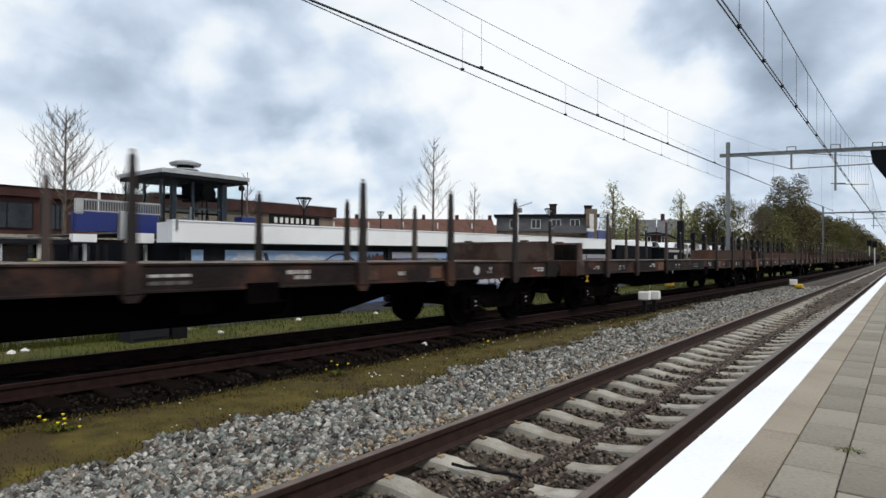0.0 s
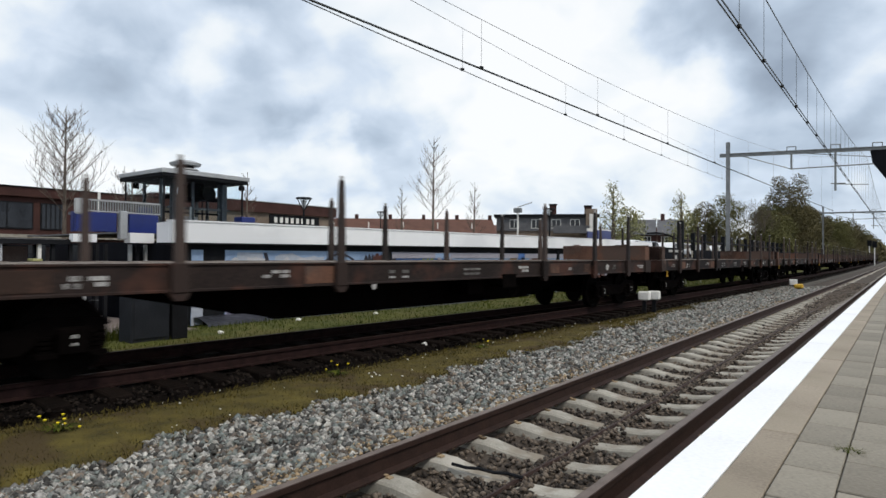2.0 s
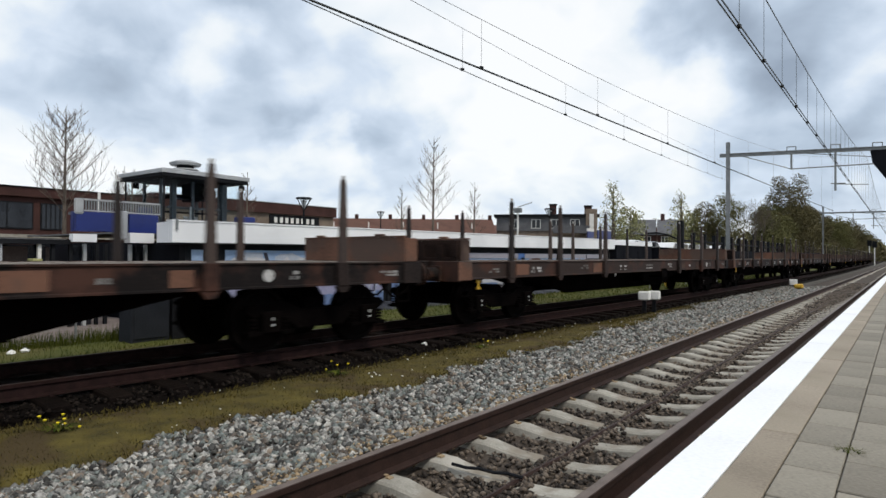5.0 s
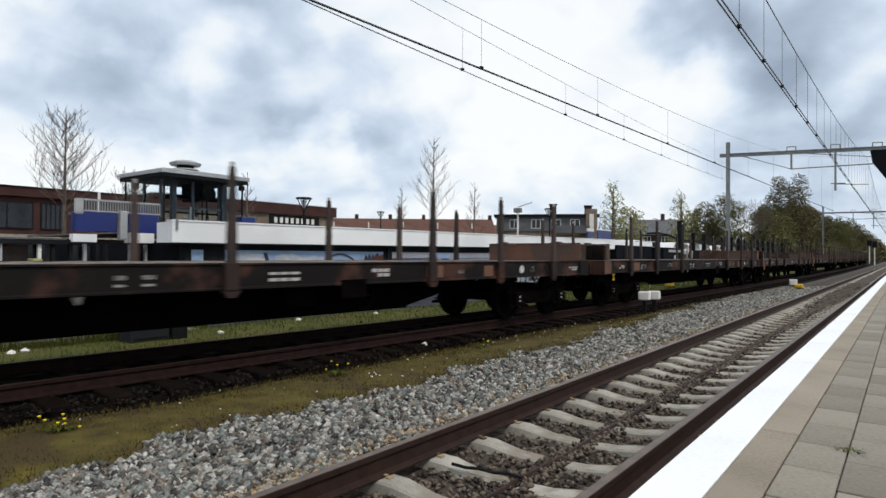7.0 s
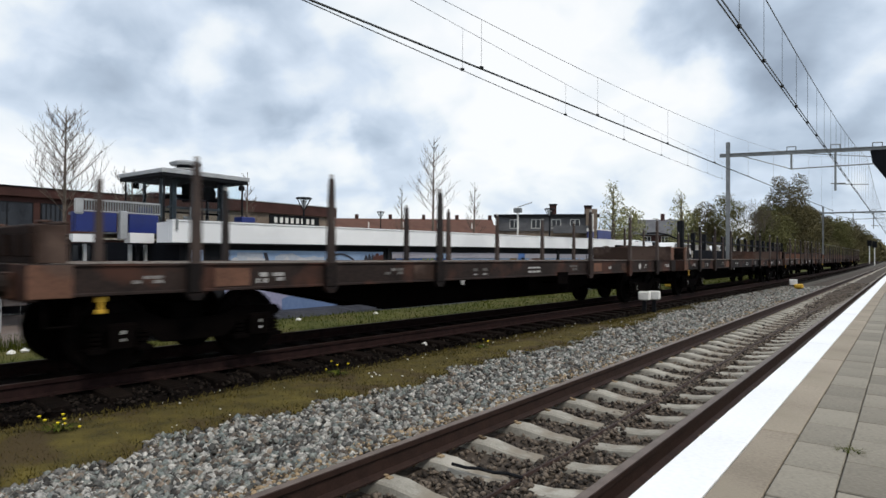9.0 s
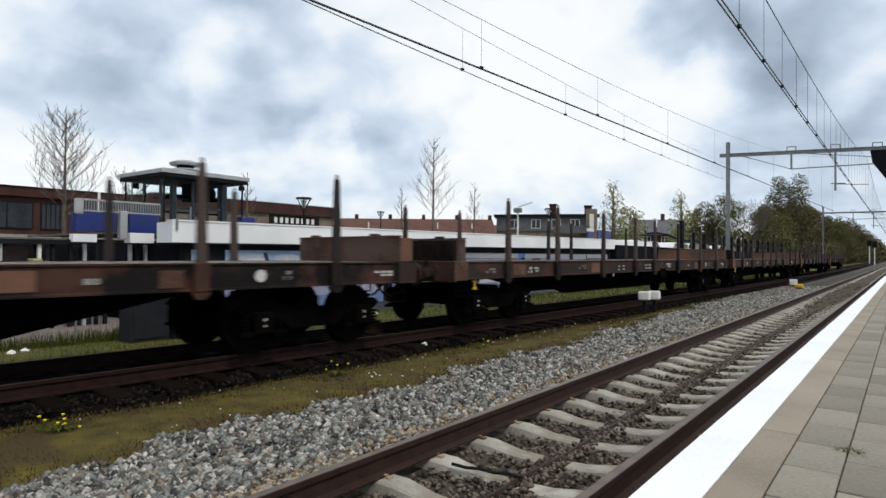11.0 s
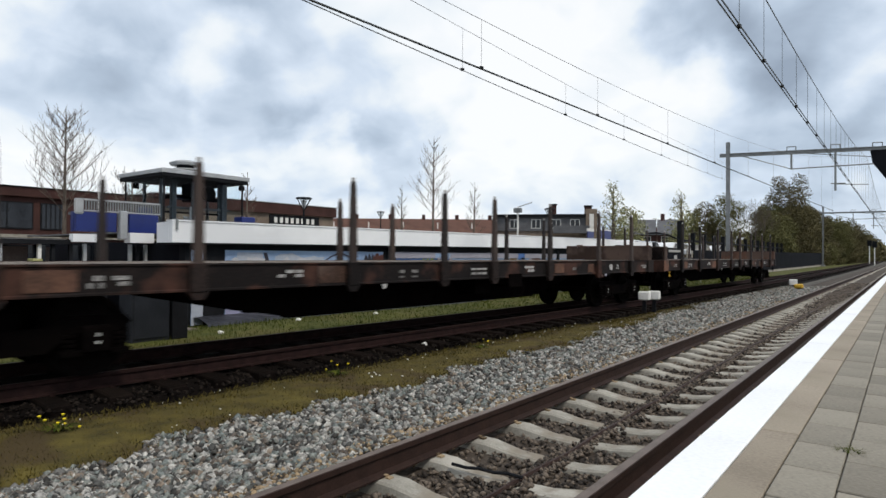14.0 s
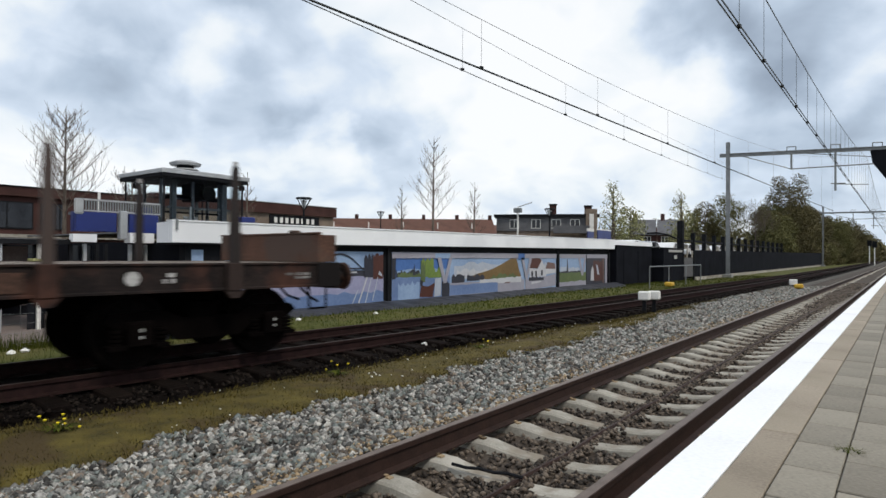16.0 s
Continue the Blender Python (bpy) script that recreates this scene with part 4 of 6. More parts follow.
def train_s(t):
    """Distance along the far track of the rear of the last wagon."""
    r = 16.0 - t
    return 6.2627 + 15.9208 * r + 0.0291 * r * r + float(np.interp(t, SLIP[0], SLIP[1]))


def wagon_s(m, t):
    return train_s(t) - 19.678 * m - 9.05


def wagon_pose(m, t):
    x, y, h = on_path(wagon_s(m, t))
    return pose(x, y, 0, 0, 0, h) @ Matrix.Translation((BODY_X, 0, 0))


# the leading wagons have lost the two middle stakes on the platform side; two have fewer, wider set stakes
wagons = []
first = {}
for m in range(14):
    kind = 2 if m == 7 else 4 if m == 13 else 0 if m == 0 else 1 if m < 4 else 3
    if kind not in first:
        first[kind] = build_wagon(*((((), STAKES, (4,)), ((), STAKES, (2, 5)), ((), WIDE_STAKES, ()), ((3, 4), STAKES, (2,)), ((), FIRST_STAKES, ()))[kind]))
        first[kind].matrix_basis = wagon_pose(m, 0)
        wagons.append(first[kind])
    else:
        wagons.append(copy_thing(first[kind], wagon_pose(m, 0)))


def motions():
    for m, w in enumerate(wagons):
        times = [0.5 * i for i in range(33)]
        walk(w, [(t, wagon_pose(m, t)) for t in times])
        # the wheels roll while the wagon is near
        near = [i / FPS for i in range(0, 16 * FPS + 1) if -12 < wagon_s(m, i / FPS) < 60]
        if not near:
            continue
        for bogie in w.children:
            if not bogie.name.startswith("bogie"):
                continue
            for ws in bogie.children:
                if ws.name.startswith("wheelset"):
                    at = ws.matrix_basis.translation.copy()
                    rows = [(t, pose(*at, math.degrees(wagon_s(m, t) / 0.46), 0, 0)) for t in near]
                    if near[0] > 0:
                        rows.insert(0, (0.0, rows[0][1]))
                    if near[-1] < 16:
                        rows.append((16.0, rows[-1][1]))
                    walk(ws, rows)

# ---------------------------------------------------------------- low pavilion with the painted wall
WALL_X = -13.5
pav = tagged(empty("pavilion"), "long low flat-roofed pavilion with a white fascia and painted panels", "building")


def roof_rise(y):
    return 0.006 * (y - 7.0)


part("wall", boxes((WALL_X - 0.25, WALL_X, 7.8, 33.6, -0.4, 1.75)), "dark_steel", pav, "dark wall behind the painted panels")
part("end_wall", boxes((WALL_X - 9.0, WALL_X - 0.255, 7.8, 8.05, -0.4, 1.7)), "dark_panel", pav)
bm = bmesh.new()
prism([(7.35, 1.66), (33.8, 1.66 + roof_rise(33.8)), (33.8, 2.16 + roof_rise(33.8)), (7.35, 2.14)], 0, -13.42, -13.26, bm)
fascia = part("fascia", bm, "fascia", pav, "bright white flat fascia")
part("fascia", prism([(33.85, 1.86), (40.4, 1.9), (40.4, 2.31), (33.85, 2.32)], 0, -13.42, -13.3), "fascia", pav, "bright white flat fascia")
part("fascia", prism([(-13.425, 1.66), (-13.95, 1.66), (-13.95, 2.12), (-13.425, 2.14)], 1, 7.35, 7.5), "fascia", pav, "bright white flat fascia")
bm = bmesh.new()
prism([(7.55, 2.02), (33.8, 2.02 + roof_rise(33.8)), (33.8, 2.06 + roof_rise(33.8)), (7.55, 2.06)], 0, -14.3, -13.43, bm)
prism([(8.1, 1.96), (33.8, 1.96 + roof_rise(33.8)), (33.8, 2.0 + roof_rise(33.8)), (8.1, 2.0)], 0, -24, -14.31, bm)
part("roof", bm, "roofing", pav)
part("coping_trim", prism([(7.33, 2.145), (33.85, 2.165 + roof_rise(33.8)), (33.85, 2.20 + roof_rise(33.8)), (7.33, 2.18)], 0, -13.5, -13.24), "fascia", pav)
part("downpipe", tubes(((-13.24, 7.45, 1.95), (-13.24, 7.45, 2.2), 0.03), n=8), "steel_grey", pav)
part("soffit", prism([(7.4, 1.62), (33.8, 1.62 + roof_rise(33.8)), (33.8, 1.655 + roof_rise(33.8)), (7.4, 1.655)], 0, -14.2, -13.27), "dark_steel", pav)
for y in (14.85, 27.0, 33.35):
    part("post", boxes((WALL_X + 0.005, WALL_X + 0.10, y - 0.09, y + 0.09, -0.35, 1.62)), "dark_steel", pav)

# paint colours for the panels
for nm, a, b in (("p_sky", (0.22, 0.36, 0.62), (0.42, 0.55, 0.76)), ("p_water", (0.10, 0.18, 0.38), (0.24, 0.33, 0.56)), ("p_lilac", (0.28, 0.28, 0.48), (0.48, 0.48, 0.66)), ("p_hill", (0.12, 0.07, 0.02), (0.30, 0.19, 0.07)), ("p_green", (0.05, 0.10, 0.03), (0.20, 0.24, 0.10)), ("p_white", (0.55, 0.56, 0.60), (0.75, 0.75, 0.78)), ("p_dark", (0.02, 0.022, 0.035), (0.06, 0.06, 0.08)), ("p_roof", (0.12, 0.07, 0.06), (0.25, 0.15, 0.13)), ("p_pale", (0.40, 0.46, 0.58), (0.62, 0.66, 0.74)), ("p_frame", (0.33, 0.32, 0.38), (0.46, 0.45, 0.52)), ("p_deep", (0.05, 0.14, 0.42), (0.12, 0.25, 0.60)), ("p_leaf", (0.10, 0.20, 0.03), (0.28, 0.36, 0.09)), ("p_boat", (0.06, 0.02, 0.015), (0.14, 0.05, 0.035))):
    M[nm] = material(nm, [0.42 * u + 0.25 * v for u, v in zip(a, b)], [0.15 * u + 0.6 * v for u, v in zip(a, b)], 0.9, 0.4, bump=0.02, grain=9)


def mural(y0, y1, z0, z1, sky, shapes, label):
    """A painted panel: a thin board with flat painted shapes, given in fractions of the panel."""
    ob = part("painted_panel", boxes((WALL_X + 0.004, WALL_X + 0.03, y0, y1, z0, z1)), sky, pav, label)
    for k, (mat, pts) in enumerate(shapes):
        bm = bmesh.new()
        x = WALL_X + 0.033 + 0.002 * k
        poly = [(y0 + (y1 - y0) * u, z0 + (z1 - z0) * v) for u, v in pts]
        prism(poly, 0, x - 0.0015, x + 0.0015, bm)
        part("painted_shape", bm, mat, ob)
    return ob


def wave(u0, u1, base, amp, n=9, floor=0.0, seed=1):
    r = random.Random(seed)
    return [(u0, floor)] + [(u1, floor)] + [(u1 + (u0 - u1) * i / n, base + r.uniform(-amp, amp)) for i in range(n + 1)]


def ellipse(cu, cv, ru, rv, n=14):
    return [(cu + ru * math.cos(2 * math.pi * i / n), cv + rv * math.sin(2 * math.pi * i / n)) for i in range(n)]


def top_band():
    """The pale strip along the top of a panel."""
    return ("p_frame", [(0, 0.885), (1, 0.885), (1, 1), (0, 1)])


def vee(u, w=0.035, low=0.38):
    """Two pale slanting bars that meet at their feet between pictures."""
    return [("p_frame", [(u - w * 3.2, 0.9), (u - w * 1.6, 0.9), (u + w * 0.6, low), (u - w * 0.6, low)]), ("p_frame", [(u + w * 1.8, 0.9), (u + w * 3.2, 0.9), (u + w * 0.6, low), (u - w * 0.6, low)])]


mural(7.95, 8.25, -0.3, 1.50, "p_sky", [("p_pale", wave(0, 1, 0.55, 0.04, seed=2))], "narrow blue painted panel")
mural(8.85, 14.6, -0.3, 1.50, "p_sky", [
    ("p_pale", [(0.0, 0.06), (0.235, 0.06), (0.19, 0.97), (0.06, 0.97)]), ("p_white", wave(0.03, 0.215, 0.86, 0.05, floor=0.62, seed=5)), ("p_dark", [(0.235, 0.55), (0.255, 0.55), (0.215, 0.97), (0.195, 0.97)]), ("p_pale", wave(0.26, 0.56, 0.93, 0.04, floor=0.7, seed=4)), ("p_white", wave(0.28, 0.50, 0.88, 0.05, floor=0.72, seed=3)),
    ("p_dark", wave(0.26, 0.97, 0.675, 0.02, n=26, floor=0.57, seed=6)), ("p_lilac", wave(0, 1, 0.58, 0.008, n=20, seed=7)), ("p_water", wave(0.3, 1, 0.30, 0.03, n=14, seed=8)),
    ("p_dark", [(0.495, 0.69)] + [(0.50 + 0.34 * i / 14, 0.70 + 0.27 * math.sin(math.pi * i / 14)) for i in range(15)] + [(0.845, 0.69)] + [(0.832 - 0.324 * i / 14, 0.70 + 0.245 * math.sin(math.pi * i / 14)) for i in range(15)]),
    ("p_dark", [(0.45, 0.70), (0.90, 0.70), (0.90, 0.725), (0.45, 0.725)]), ("p_white", [(0.66, 0.635), (0.79, 0.635), (0.79, 0.66), (0.66, 0.66)]),
    ("p_dark", wave(0.845, 0.935, 0.93, 0.06, n=10, floor=0.55, seed=9)), ("p_boat", wave(0.915, 0.995, 0.95, 0.04, n=8, floor=0.52, seed=10)), ("p_pale", [(0.955, 0.60), (0.985, 0.56), (0.985, 0.60), (0.965, 0.66)]),
    ("p_white", [(0.79, 0.06), (0.80, 0.06), (0.873, 0.56), (0.863, 0.56)]), ("p_pale", [(0.85, 0.10), (0.858, 0.10), (0.905, 0.55), (0.895, 0.55)]), ("p_pale", [(0.905, 0.14), (0.912, 0.14), (0.955, 0.55), (0.948, 0.55)]), ("p_pale", [(0.74, 0.04), (0.747, 0.04), (0.80, 0.34), (0.792, 0.34)])], "painted panel of an arched bridge over violet water")
mural(15.0, 18.2, -0.3, 1.50, "p_deep", [
    ("p_sky", wave(0.08, 1.0, 0.66, 0.03, floor=0.5, seed=20)), ("p_dark", wave(0.07, 0.46, 0.645, 0.045, n=18, floor=0.53, seed=21)), ("p_green", wave(0.10, 0.52, 0.60, 0.03, n=18, floor=0.52, seed=22)), ("p_dark", [(0.335, 0.56), (0.39, 0.56), (0.365, 0.78)]),
    ("p_water", wave(0, 1, 0.53, 0.008, n=16, seed=23)), ("p_sky", wave(0.1, 0.45, 0.40, 0.05, floor=0.06, seed=24)),
    ("p_leaf", wave(0.47, 0.70, 0.86, 0.05, n=9, floor=0.52, seed=25)), ("p_green", wave(0.47, 0.55, 0.80, 0.08, n=6, floor=0.42, seed=26)), ("p_leaf", wave(0.60, 0.84, 0.66, 0.06, n=9, floor=0.50, seed=27)),
    ("p_boat", [(0.45, 0.14), (0.68, 0.12), (0.72, 0.40), (0.60, 0.33), (0.48, 0.36)]), ("p_dark", [(0.46, 0.36), (0.50, 0.34), (0.51, 0.44), (0.46, 0.47)]), ("p_pale", [(0.71, 0.12), (0.83, 0.14), (0.84, 0.50), (0.72, 0.48)]), ("p_dark", wave(0.85, 0.99, 0.42, 0.05, n=6, floor=0.06, seed=28)),
    ("p_dark", [(0, 0.5), (0.055, 0.5), (0.06, 1.0), (0, 1.0)]), top_band(), ("p_sky", [(0.72, 0.885), (1, 0.885), (1, 0.985), (0.72, 0.985)]), *vee(0.90, 0.045)], "painted panel of a lakeside with a willow and a boat")
mural(18.22, 23.75, -0.3, 1.50, "p_sky", [
    ("p_pale", wave(0.05, 0.85, 0.76, 0.05, n=14, floor=0.45, seed=30)), ("p_white", wave(0.08, 0.55, 0.64, 0.06, n=12, floor=0.45, seed=31)),
    ("p_hill", [(0.22, 0.42), (0.30, 0.53), (0.45, 0.60), (0.55, 0.66), (0.66, 0.75), (0.74, 0.83), (0.81, 0.90), (0.88, 0.88), (0.91, 0.66), (0.96, 0.40)]), ("p_green", wave(0.50, 0.90, 0.50, 0.05, n=16, floor=0.40, seed=32)), ("p_dark", wave(0.20, 0.42, 0.50, 0.05, n=12, floor=0.40, seed=33)),
    ("p_dark", wave(0.02, 0.17, 0.51, 0.05, n=7, floor=0.36, seed=34)), ("p_frame", wave(0, 1, 0.37, 0.008, n=16, seed=35)), ("p_water", wave(0, 0.6, 0.33, 0.01, floor=0.12, seed=36)),
    ("p_white", wave(0.36, 0.62, 0.415, 0.02, n=14, floor=0.34, seed=37)), ("p_white", wave(0.60, 0.95, 0.44, 0.03, n=10, floor=0.31, seed=38)), ("p_roof", [(0.70, 0.30), (0.78, 0.30), (0.78, 0.33), (0.70, 0.33)]), top_band(), ("p_deep", [(0.90, 0.86), (1, 0.84), (1, 1), (0.90, 1)])], "painted panel of a brown hill with white boats")
mural(23.78, 26.85, -0.3, 1.50, "p_sky", [
    ("p_pale", wave(0.35, 1, 0.74, 0.04, floor=0.5, seed=50)), ("p_boat", [(0.16, 0.64), (0.40, 0.62), (0.52, 0.83), (0.46, 0.90), (0.22, 0.90)]), ("p_white", [(0.15, 0.64), (0.40, 0.60), (0.52, 0.84), (0.66, 0.62), (0.66, 0.42), (0.15, 0.40)]), ("p_dark", [(0.20, 0.42), (0.25, 0.42), (0.25, 0.56), (0.20, 0.56)]), ("p_dark", [(0.32, 0.42), (0.37, 0.42), (0.37, 0.56), (0.32, 0.56)]), ("p_dark", [(0.50, 0.44), (0.55, 0.44), (0.55, 0.58), (0.50, 0.58)]),
    ("p_roof", [(0.64, 0.60), (0.98, 0.60), (0.94, 0.76), (0.70, 0.78)]), ("p_white", [(0.64, 0.46), (0.98, 0.50), (0.98, 0.60), (0.64, 0.61)]), ("p_frame", [(0.02, 0.10), (0.98, 0.16), (0.98, 0.47), (0.66, 0.42), (0.02, 0.36)]), ("p_dark", wave(0.12, 0.58, 0.40, 0.03, n=12, floor=0.32, seed=51)), ("p_white", [(0.2, 0.24), (0.5, 0.27), (0.5, 0.31), (0.2, 0.29)]), top_band(), *vee(0.05, 0.05)], "painted panel of white gabled houses on a street")
mural(27.15, 30.3, -0.3, 1.50, "p_sky", [
    ("p_pale", wave(0.05, 0.75, 0.62, 0.04, floor=0.45, seed=60)), ("p_dark", [(0.27, 0.5), (0.335, 0.5), (0.31, 0.86), (0.295, 0.86)]), ("p_dark", wave(0.0, 0.8, 0.525, 0.02, n=18, floor=0.47, seed=61)), ("p_green", wave(0, 1, 0.48, 0.01, seed=62)), ("p_frame", wave(0, 1, 0.24, 0.02, seed=63)), top_band(), *vee(0.85, 0.05)], "painted panel of a village with a church spire")
mural(30.4, 33.2, -0.3, 1.50, "p_dark", [
    ("p_boat", wave(0.3, 0.75, 0.80, 0.05, floor=0.2, seed=70)), ("p_white", [(0.18, 0.22), (0.34, 0.22), (0.33, 0.55), (0.27, 0.66), (0.2, 0.5)]), ("p_pale", [(0.5, 0.40), (0.6, 0.38), (0.52, 0.66), (0.44, 0.7)]), ("p_roof", [(0.76, 0.05), (0.82, 0.05), (0.82, 0.9), (0.76, 0.9)]), top_band(), ("p_frame", [(0.88, 0.05), (0.98, 0.05), (0.98, 0.9), (0.88, 0.9)])], "dark painted panel with pale blurred shapes")
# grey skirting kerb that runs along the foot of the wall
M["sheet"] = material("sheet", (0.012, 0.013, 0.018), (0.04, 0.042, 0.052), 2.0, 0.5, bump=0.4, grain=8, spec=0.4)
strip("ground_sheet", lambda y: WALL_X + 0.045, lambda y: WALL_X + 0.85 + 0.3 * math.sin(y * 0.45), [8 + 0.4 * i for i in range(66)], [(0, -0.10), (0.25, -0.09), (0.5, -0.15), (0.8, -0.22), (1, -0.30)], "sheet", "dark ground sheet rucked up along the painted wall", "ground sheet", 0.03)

# ---------------------------------------------------------------- glass lift house on the roof
lift = tagged(empty("lift_house"), "glazed lift house with a pale hipped metal roof", "lift house")
LX0, LX1, LY0, LY1 = -18.2, -16.05, 8.65, 11.1     # plan of the glass box
for x in (LX0, LX1):
    for y in (LY0, LY1):
        part("corner_post", boxes((x - 0.02, x + 0.02, y - 0.02, y + 0.02, 2.06, 3.5)), "dark_steel", lift)
part("glazing", boxes((LX1 - 0.006, LX1 + 0.006, LY0 + 0.05, LY1 - 0.05, 2.1, 3.5)), "glass", lift, "clear glass wall")
part("glazing", boxes((LX0 + 0.05, LX1 - 0.05, LY0 - 0.006, LY0 + 0.006, 2.1, 3.5)), "glass", lift, "clear glass wall")
part("glazing", boxes((LX0 - 0.006, LX0 + 0.006, LY0 + 0.05, LY1 - 0.05, 2.1, 3.5)), "glass", lift, "clear glass wall")
part("glazing", boxes((LX0 + 0.05, LX1 - 0.05, LY1 - 0.006, LY1 + 0.006, 2.1, 3.5)), "glass", lift, "clear glass wall")
part("eave_band", boxes((LX0 - 0.12, LX1 + 0.12, LY0 - 0.12, LY1 + 0.12, 3.5, 3.60), bevel=0.015), "dark_steel", lift, "dark eaves band")
bm = bmesh.new()
cx, cy = (LX0 + LX1) / 2, (LY0 + LY1) / 2
rings = [[bm.verts.new((cx + a * (LX1 - LX0 + w) / 2, cy + b * (LY1 - LY0 + w) / 2, z)) for a, b in ((-1, -1), (1, -1), (1, 1), (-1, 1))] for w, z in ((0.3, 3.605), (0.3, 3.71), (0.16, 3.73), (-1.7, 3.88))]
for a, b in zip(rings, rings[1:]):
    for i in range(4):
        bm.faces.new((a[i], a[(i + 1) % 4], b[(i + 1) % 4], b[i]))
bm.faces.new(rings[0][::-1]); bm.faces.new(rings[-1])
part("roof", bm, "galvanised", lift, "pale grey metal hipped roof")
bm = tubes(((cx, cy, 3.86), (cx, cy, 4.06), 0.26, 0.22), n=16)
vent = part("vent", bm, "dark_steel", lift)
part("vent_cap", tubes(((cx, cy, 4.02), (cx, cy, 4.09), 0.42, 0.45), ((cx, cy, 4.092), (cx, cy, 4.16), 0.45, 0.28), ((cx, cy, 3.88), (cx, cy, 3.93), 0.40, 0.34), n=12), "galvanised", vent, "pale round vent cap")
# lift frame and gear inside the glass
for x, y in ((LX1 - 0.45, LY0 + 0.15), (LX1 - 0.45, LY0 + 1.1), (LX1 - 0.45, LY1 - 0.5), (LX0 + 0.5, LY0 + 0.3), (LX0 + 0.5, LY1 - 0.5)):
    part("frame_post", boxes((x - 0.035, x + 0.035, y - 0.035, y + 0.035, 2.06, 3.49)), "frame_paint", lift)
for z in (2.55, 2.95):
    part("frame_rail", boxes((LX1 - 0.48, LX1 - 0.42, LY0 + 0.2, LY1 - 0.3, z, z + 0.05)), "dark_panel", lift)
for x, y, w in ((LX1 - 0.35, LY0 + 0.45, 0.07), (LX1 - 0.35, LY1 - 0.42, 0.08), (LX0 + 0.6, LY1 - 0.2, 0.04)):
    part("column", boxes((x - w, x + w, y - w, y + w, 2.06, 3.49), bevel=0.01), "frame_paint", lift)
part("pale_post", boxes((LX1 - 0.30, LX1 - 0.26, LY0 + 0.92, LY0 + 0.96, 2.06, 2.75)), "galvanised", lift)
part("cross_beam", boxes((LX1 - 0.40, LX1 - 0.34, LY0 + 0.3, LY1 - 0.2, 2.68, 2.74)), "frame_paint", lift)
part("cross_beam", boxes((LX1 - 0.9, LX1 - 0.8, LY0 + 0.5, LY1 - 0.3, 2.98, 3.10)), "dark_panel", lift)
for k in range(3):
    part("pale_frame", boxes((LX1 - 1.2, LX1 - 1.17, LY0 + 1.25 + 0.16 * k, LY0 + 1.37 + 0.16 * k, 2.1, 2.52)), "galvanised", lift)
part("blue_box", boxes((LX1 - 1.6, LX1 - 1.1, LY0 + 0.06, LY0 + 0.3, 2.3, 2.72), bevel=0.02), "blue_panel", lift, "deep blue panel box")
part("machine_cover", boxes((LX0 + 0.9, LX1 - 0.55, LY0 + 1.2, LY1 - 0.9, 2.95, 3.48), bevel=0.03), "dark_panel", lift)
bm = tubes(((LX1 - 0.75, LY1 - 0.85, 3.18), (LX1 - 0.4, LY1 - 0.85, 3.18), 0.20, 0.22), n=16)
part("pulley", bm, "dark_steel", lift, "dark round pulley")
part("floodlight", boxes((LX1 + 0.05, LX1 + 0.2, LY1 - 0.18, LY1 - 0.05, 3.3, 3.45), bevel=0.02), "dark_steel", lift)
part("floodlight", boxes((LX0 + 0.35, LX0 + 0.5, LY0 + 0.02, LY0 + 0.16, 3.28, 3.44), bevel=0.02), "dark_steel", lift)
part("blue_box", boxes((LX1 + 0.1, LX1 + 0.5, LY1 - 0.35, LY1 + 0.12, 2.1, 2.5), bevel=0.02), "blue_panel", lift, "deep blue panel box")

# ---------------------------------------------------------------- entrance block with blue panels
ent = tagged(empty("entrance_block"), "station entrance block with blue panels under a metal railing", "building")
for y0, y1 in ((6.03, 6.93), (7.22, 7.95)):
    part("blue_panel", boxes((-15.12, -15.0, y0, y1, 1.90, 2.36), bevel=0.015), "blue_panel", ent, "glossy deep blue panel")
part("pillar", boxes((-15.1, -14.92, 6.98, 7.15, 1.74, 2.42), bevel=0.015), "galvanised", ent, "pale grey pillar")
part("fascia", boxes((-15.15, -14.95, 5.95, 6.46, 1.66, 1.84)), "fascia", ent, "white fascia")
part("fascia", boxes((-15.2, -14.90, 7.20, 7.79, 1.66, 1.90)), "fascia", ent, "white fascia")
part("side_panel", boxes((-15.3, -15.13, 6.03, 6.09, 1.9, 2.36)), "blue_panel", ent, "deep blue panel")
rail_set = part("railing", boxes((-15.05, -15.01, 6.05, 8.0, 2.62, 2.66), (-15.05, -15.01, 6.05, 8.0, 2.37, 2.40)), "galvanised", ent, "pale metal railing")
for i in range(33):
    y = 6.07 + i * 0.06
    part("baluster", boxes((-15.04, -15.02, y - 0.014, y + 0.014, 2.40, 2.62)), "steel_grey", rail_set)
part("railing_cover", boxes((-15.01, -14.97, 5.98, 6.18, 2.30, 2.66), bevel=0.03), "galvanised", ent, "crumpled pale cover")
part("deck", boxes((-15.6, -15.13, 6.1, 8.0, 2.30, 2.365)), "roofing", ent)
part("vent_pipe", tubes(((-15.3, 6.65, 2.36), (-15.3, 6.65, 2.85), 0.03), n=10), "paper_white", ent)
part("canopy_beam", boxes((-15.25, -15.05, -6, 5.94, 1.60, 1.70)), "dark_steel", ent, "dark canopy beam")
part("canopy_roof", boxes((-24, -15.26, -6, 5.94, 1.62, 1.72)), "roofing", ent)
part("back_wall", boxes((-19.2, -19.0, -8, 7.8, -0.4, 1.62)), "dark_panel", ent)
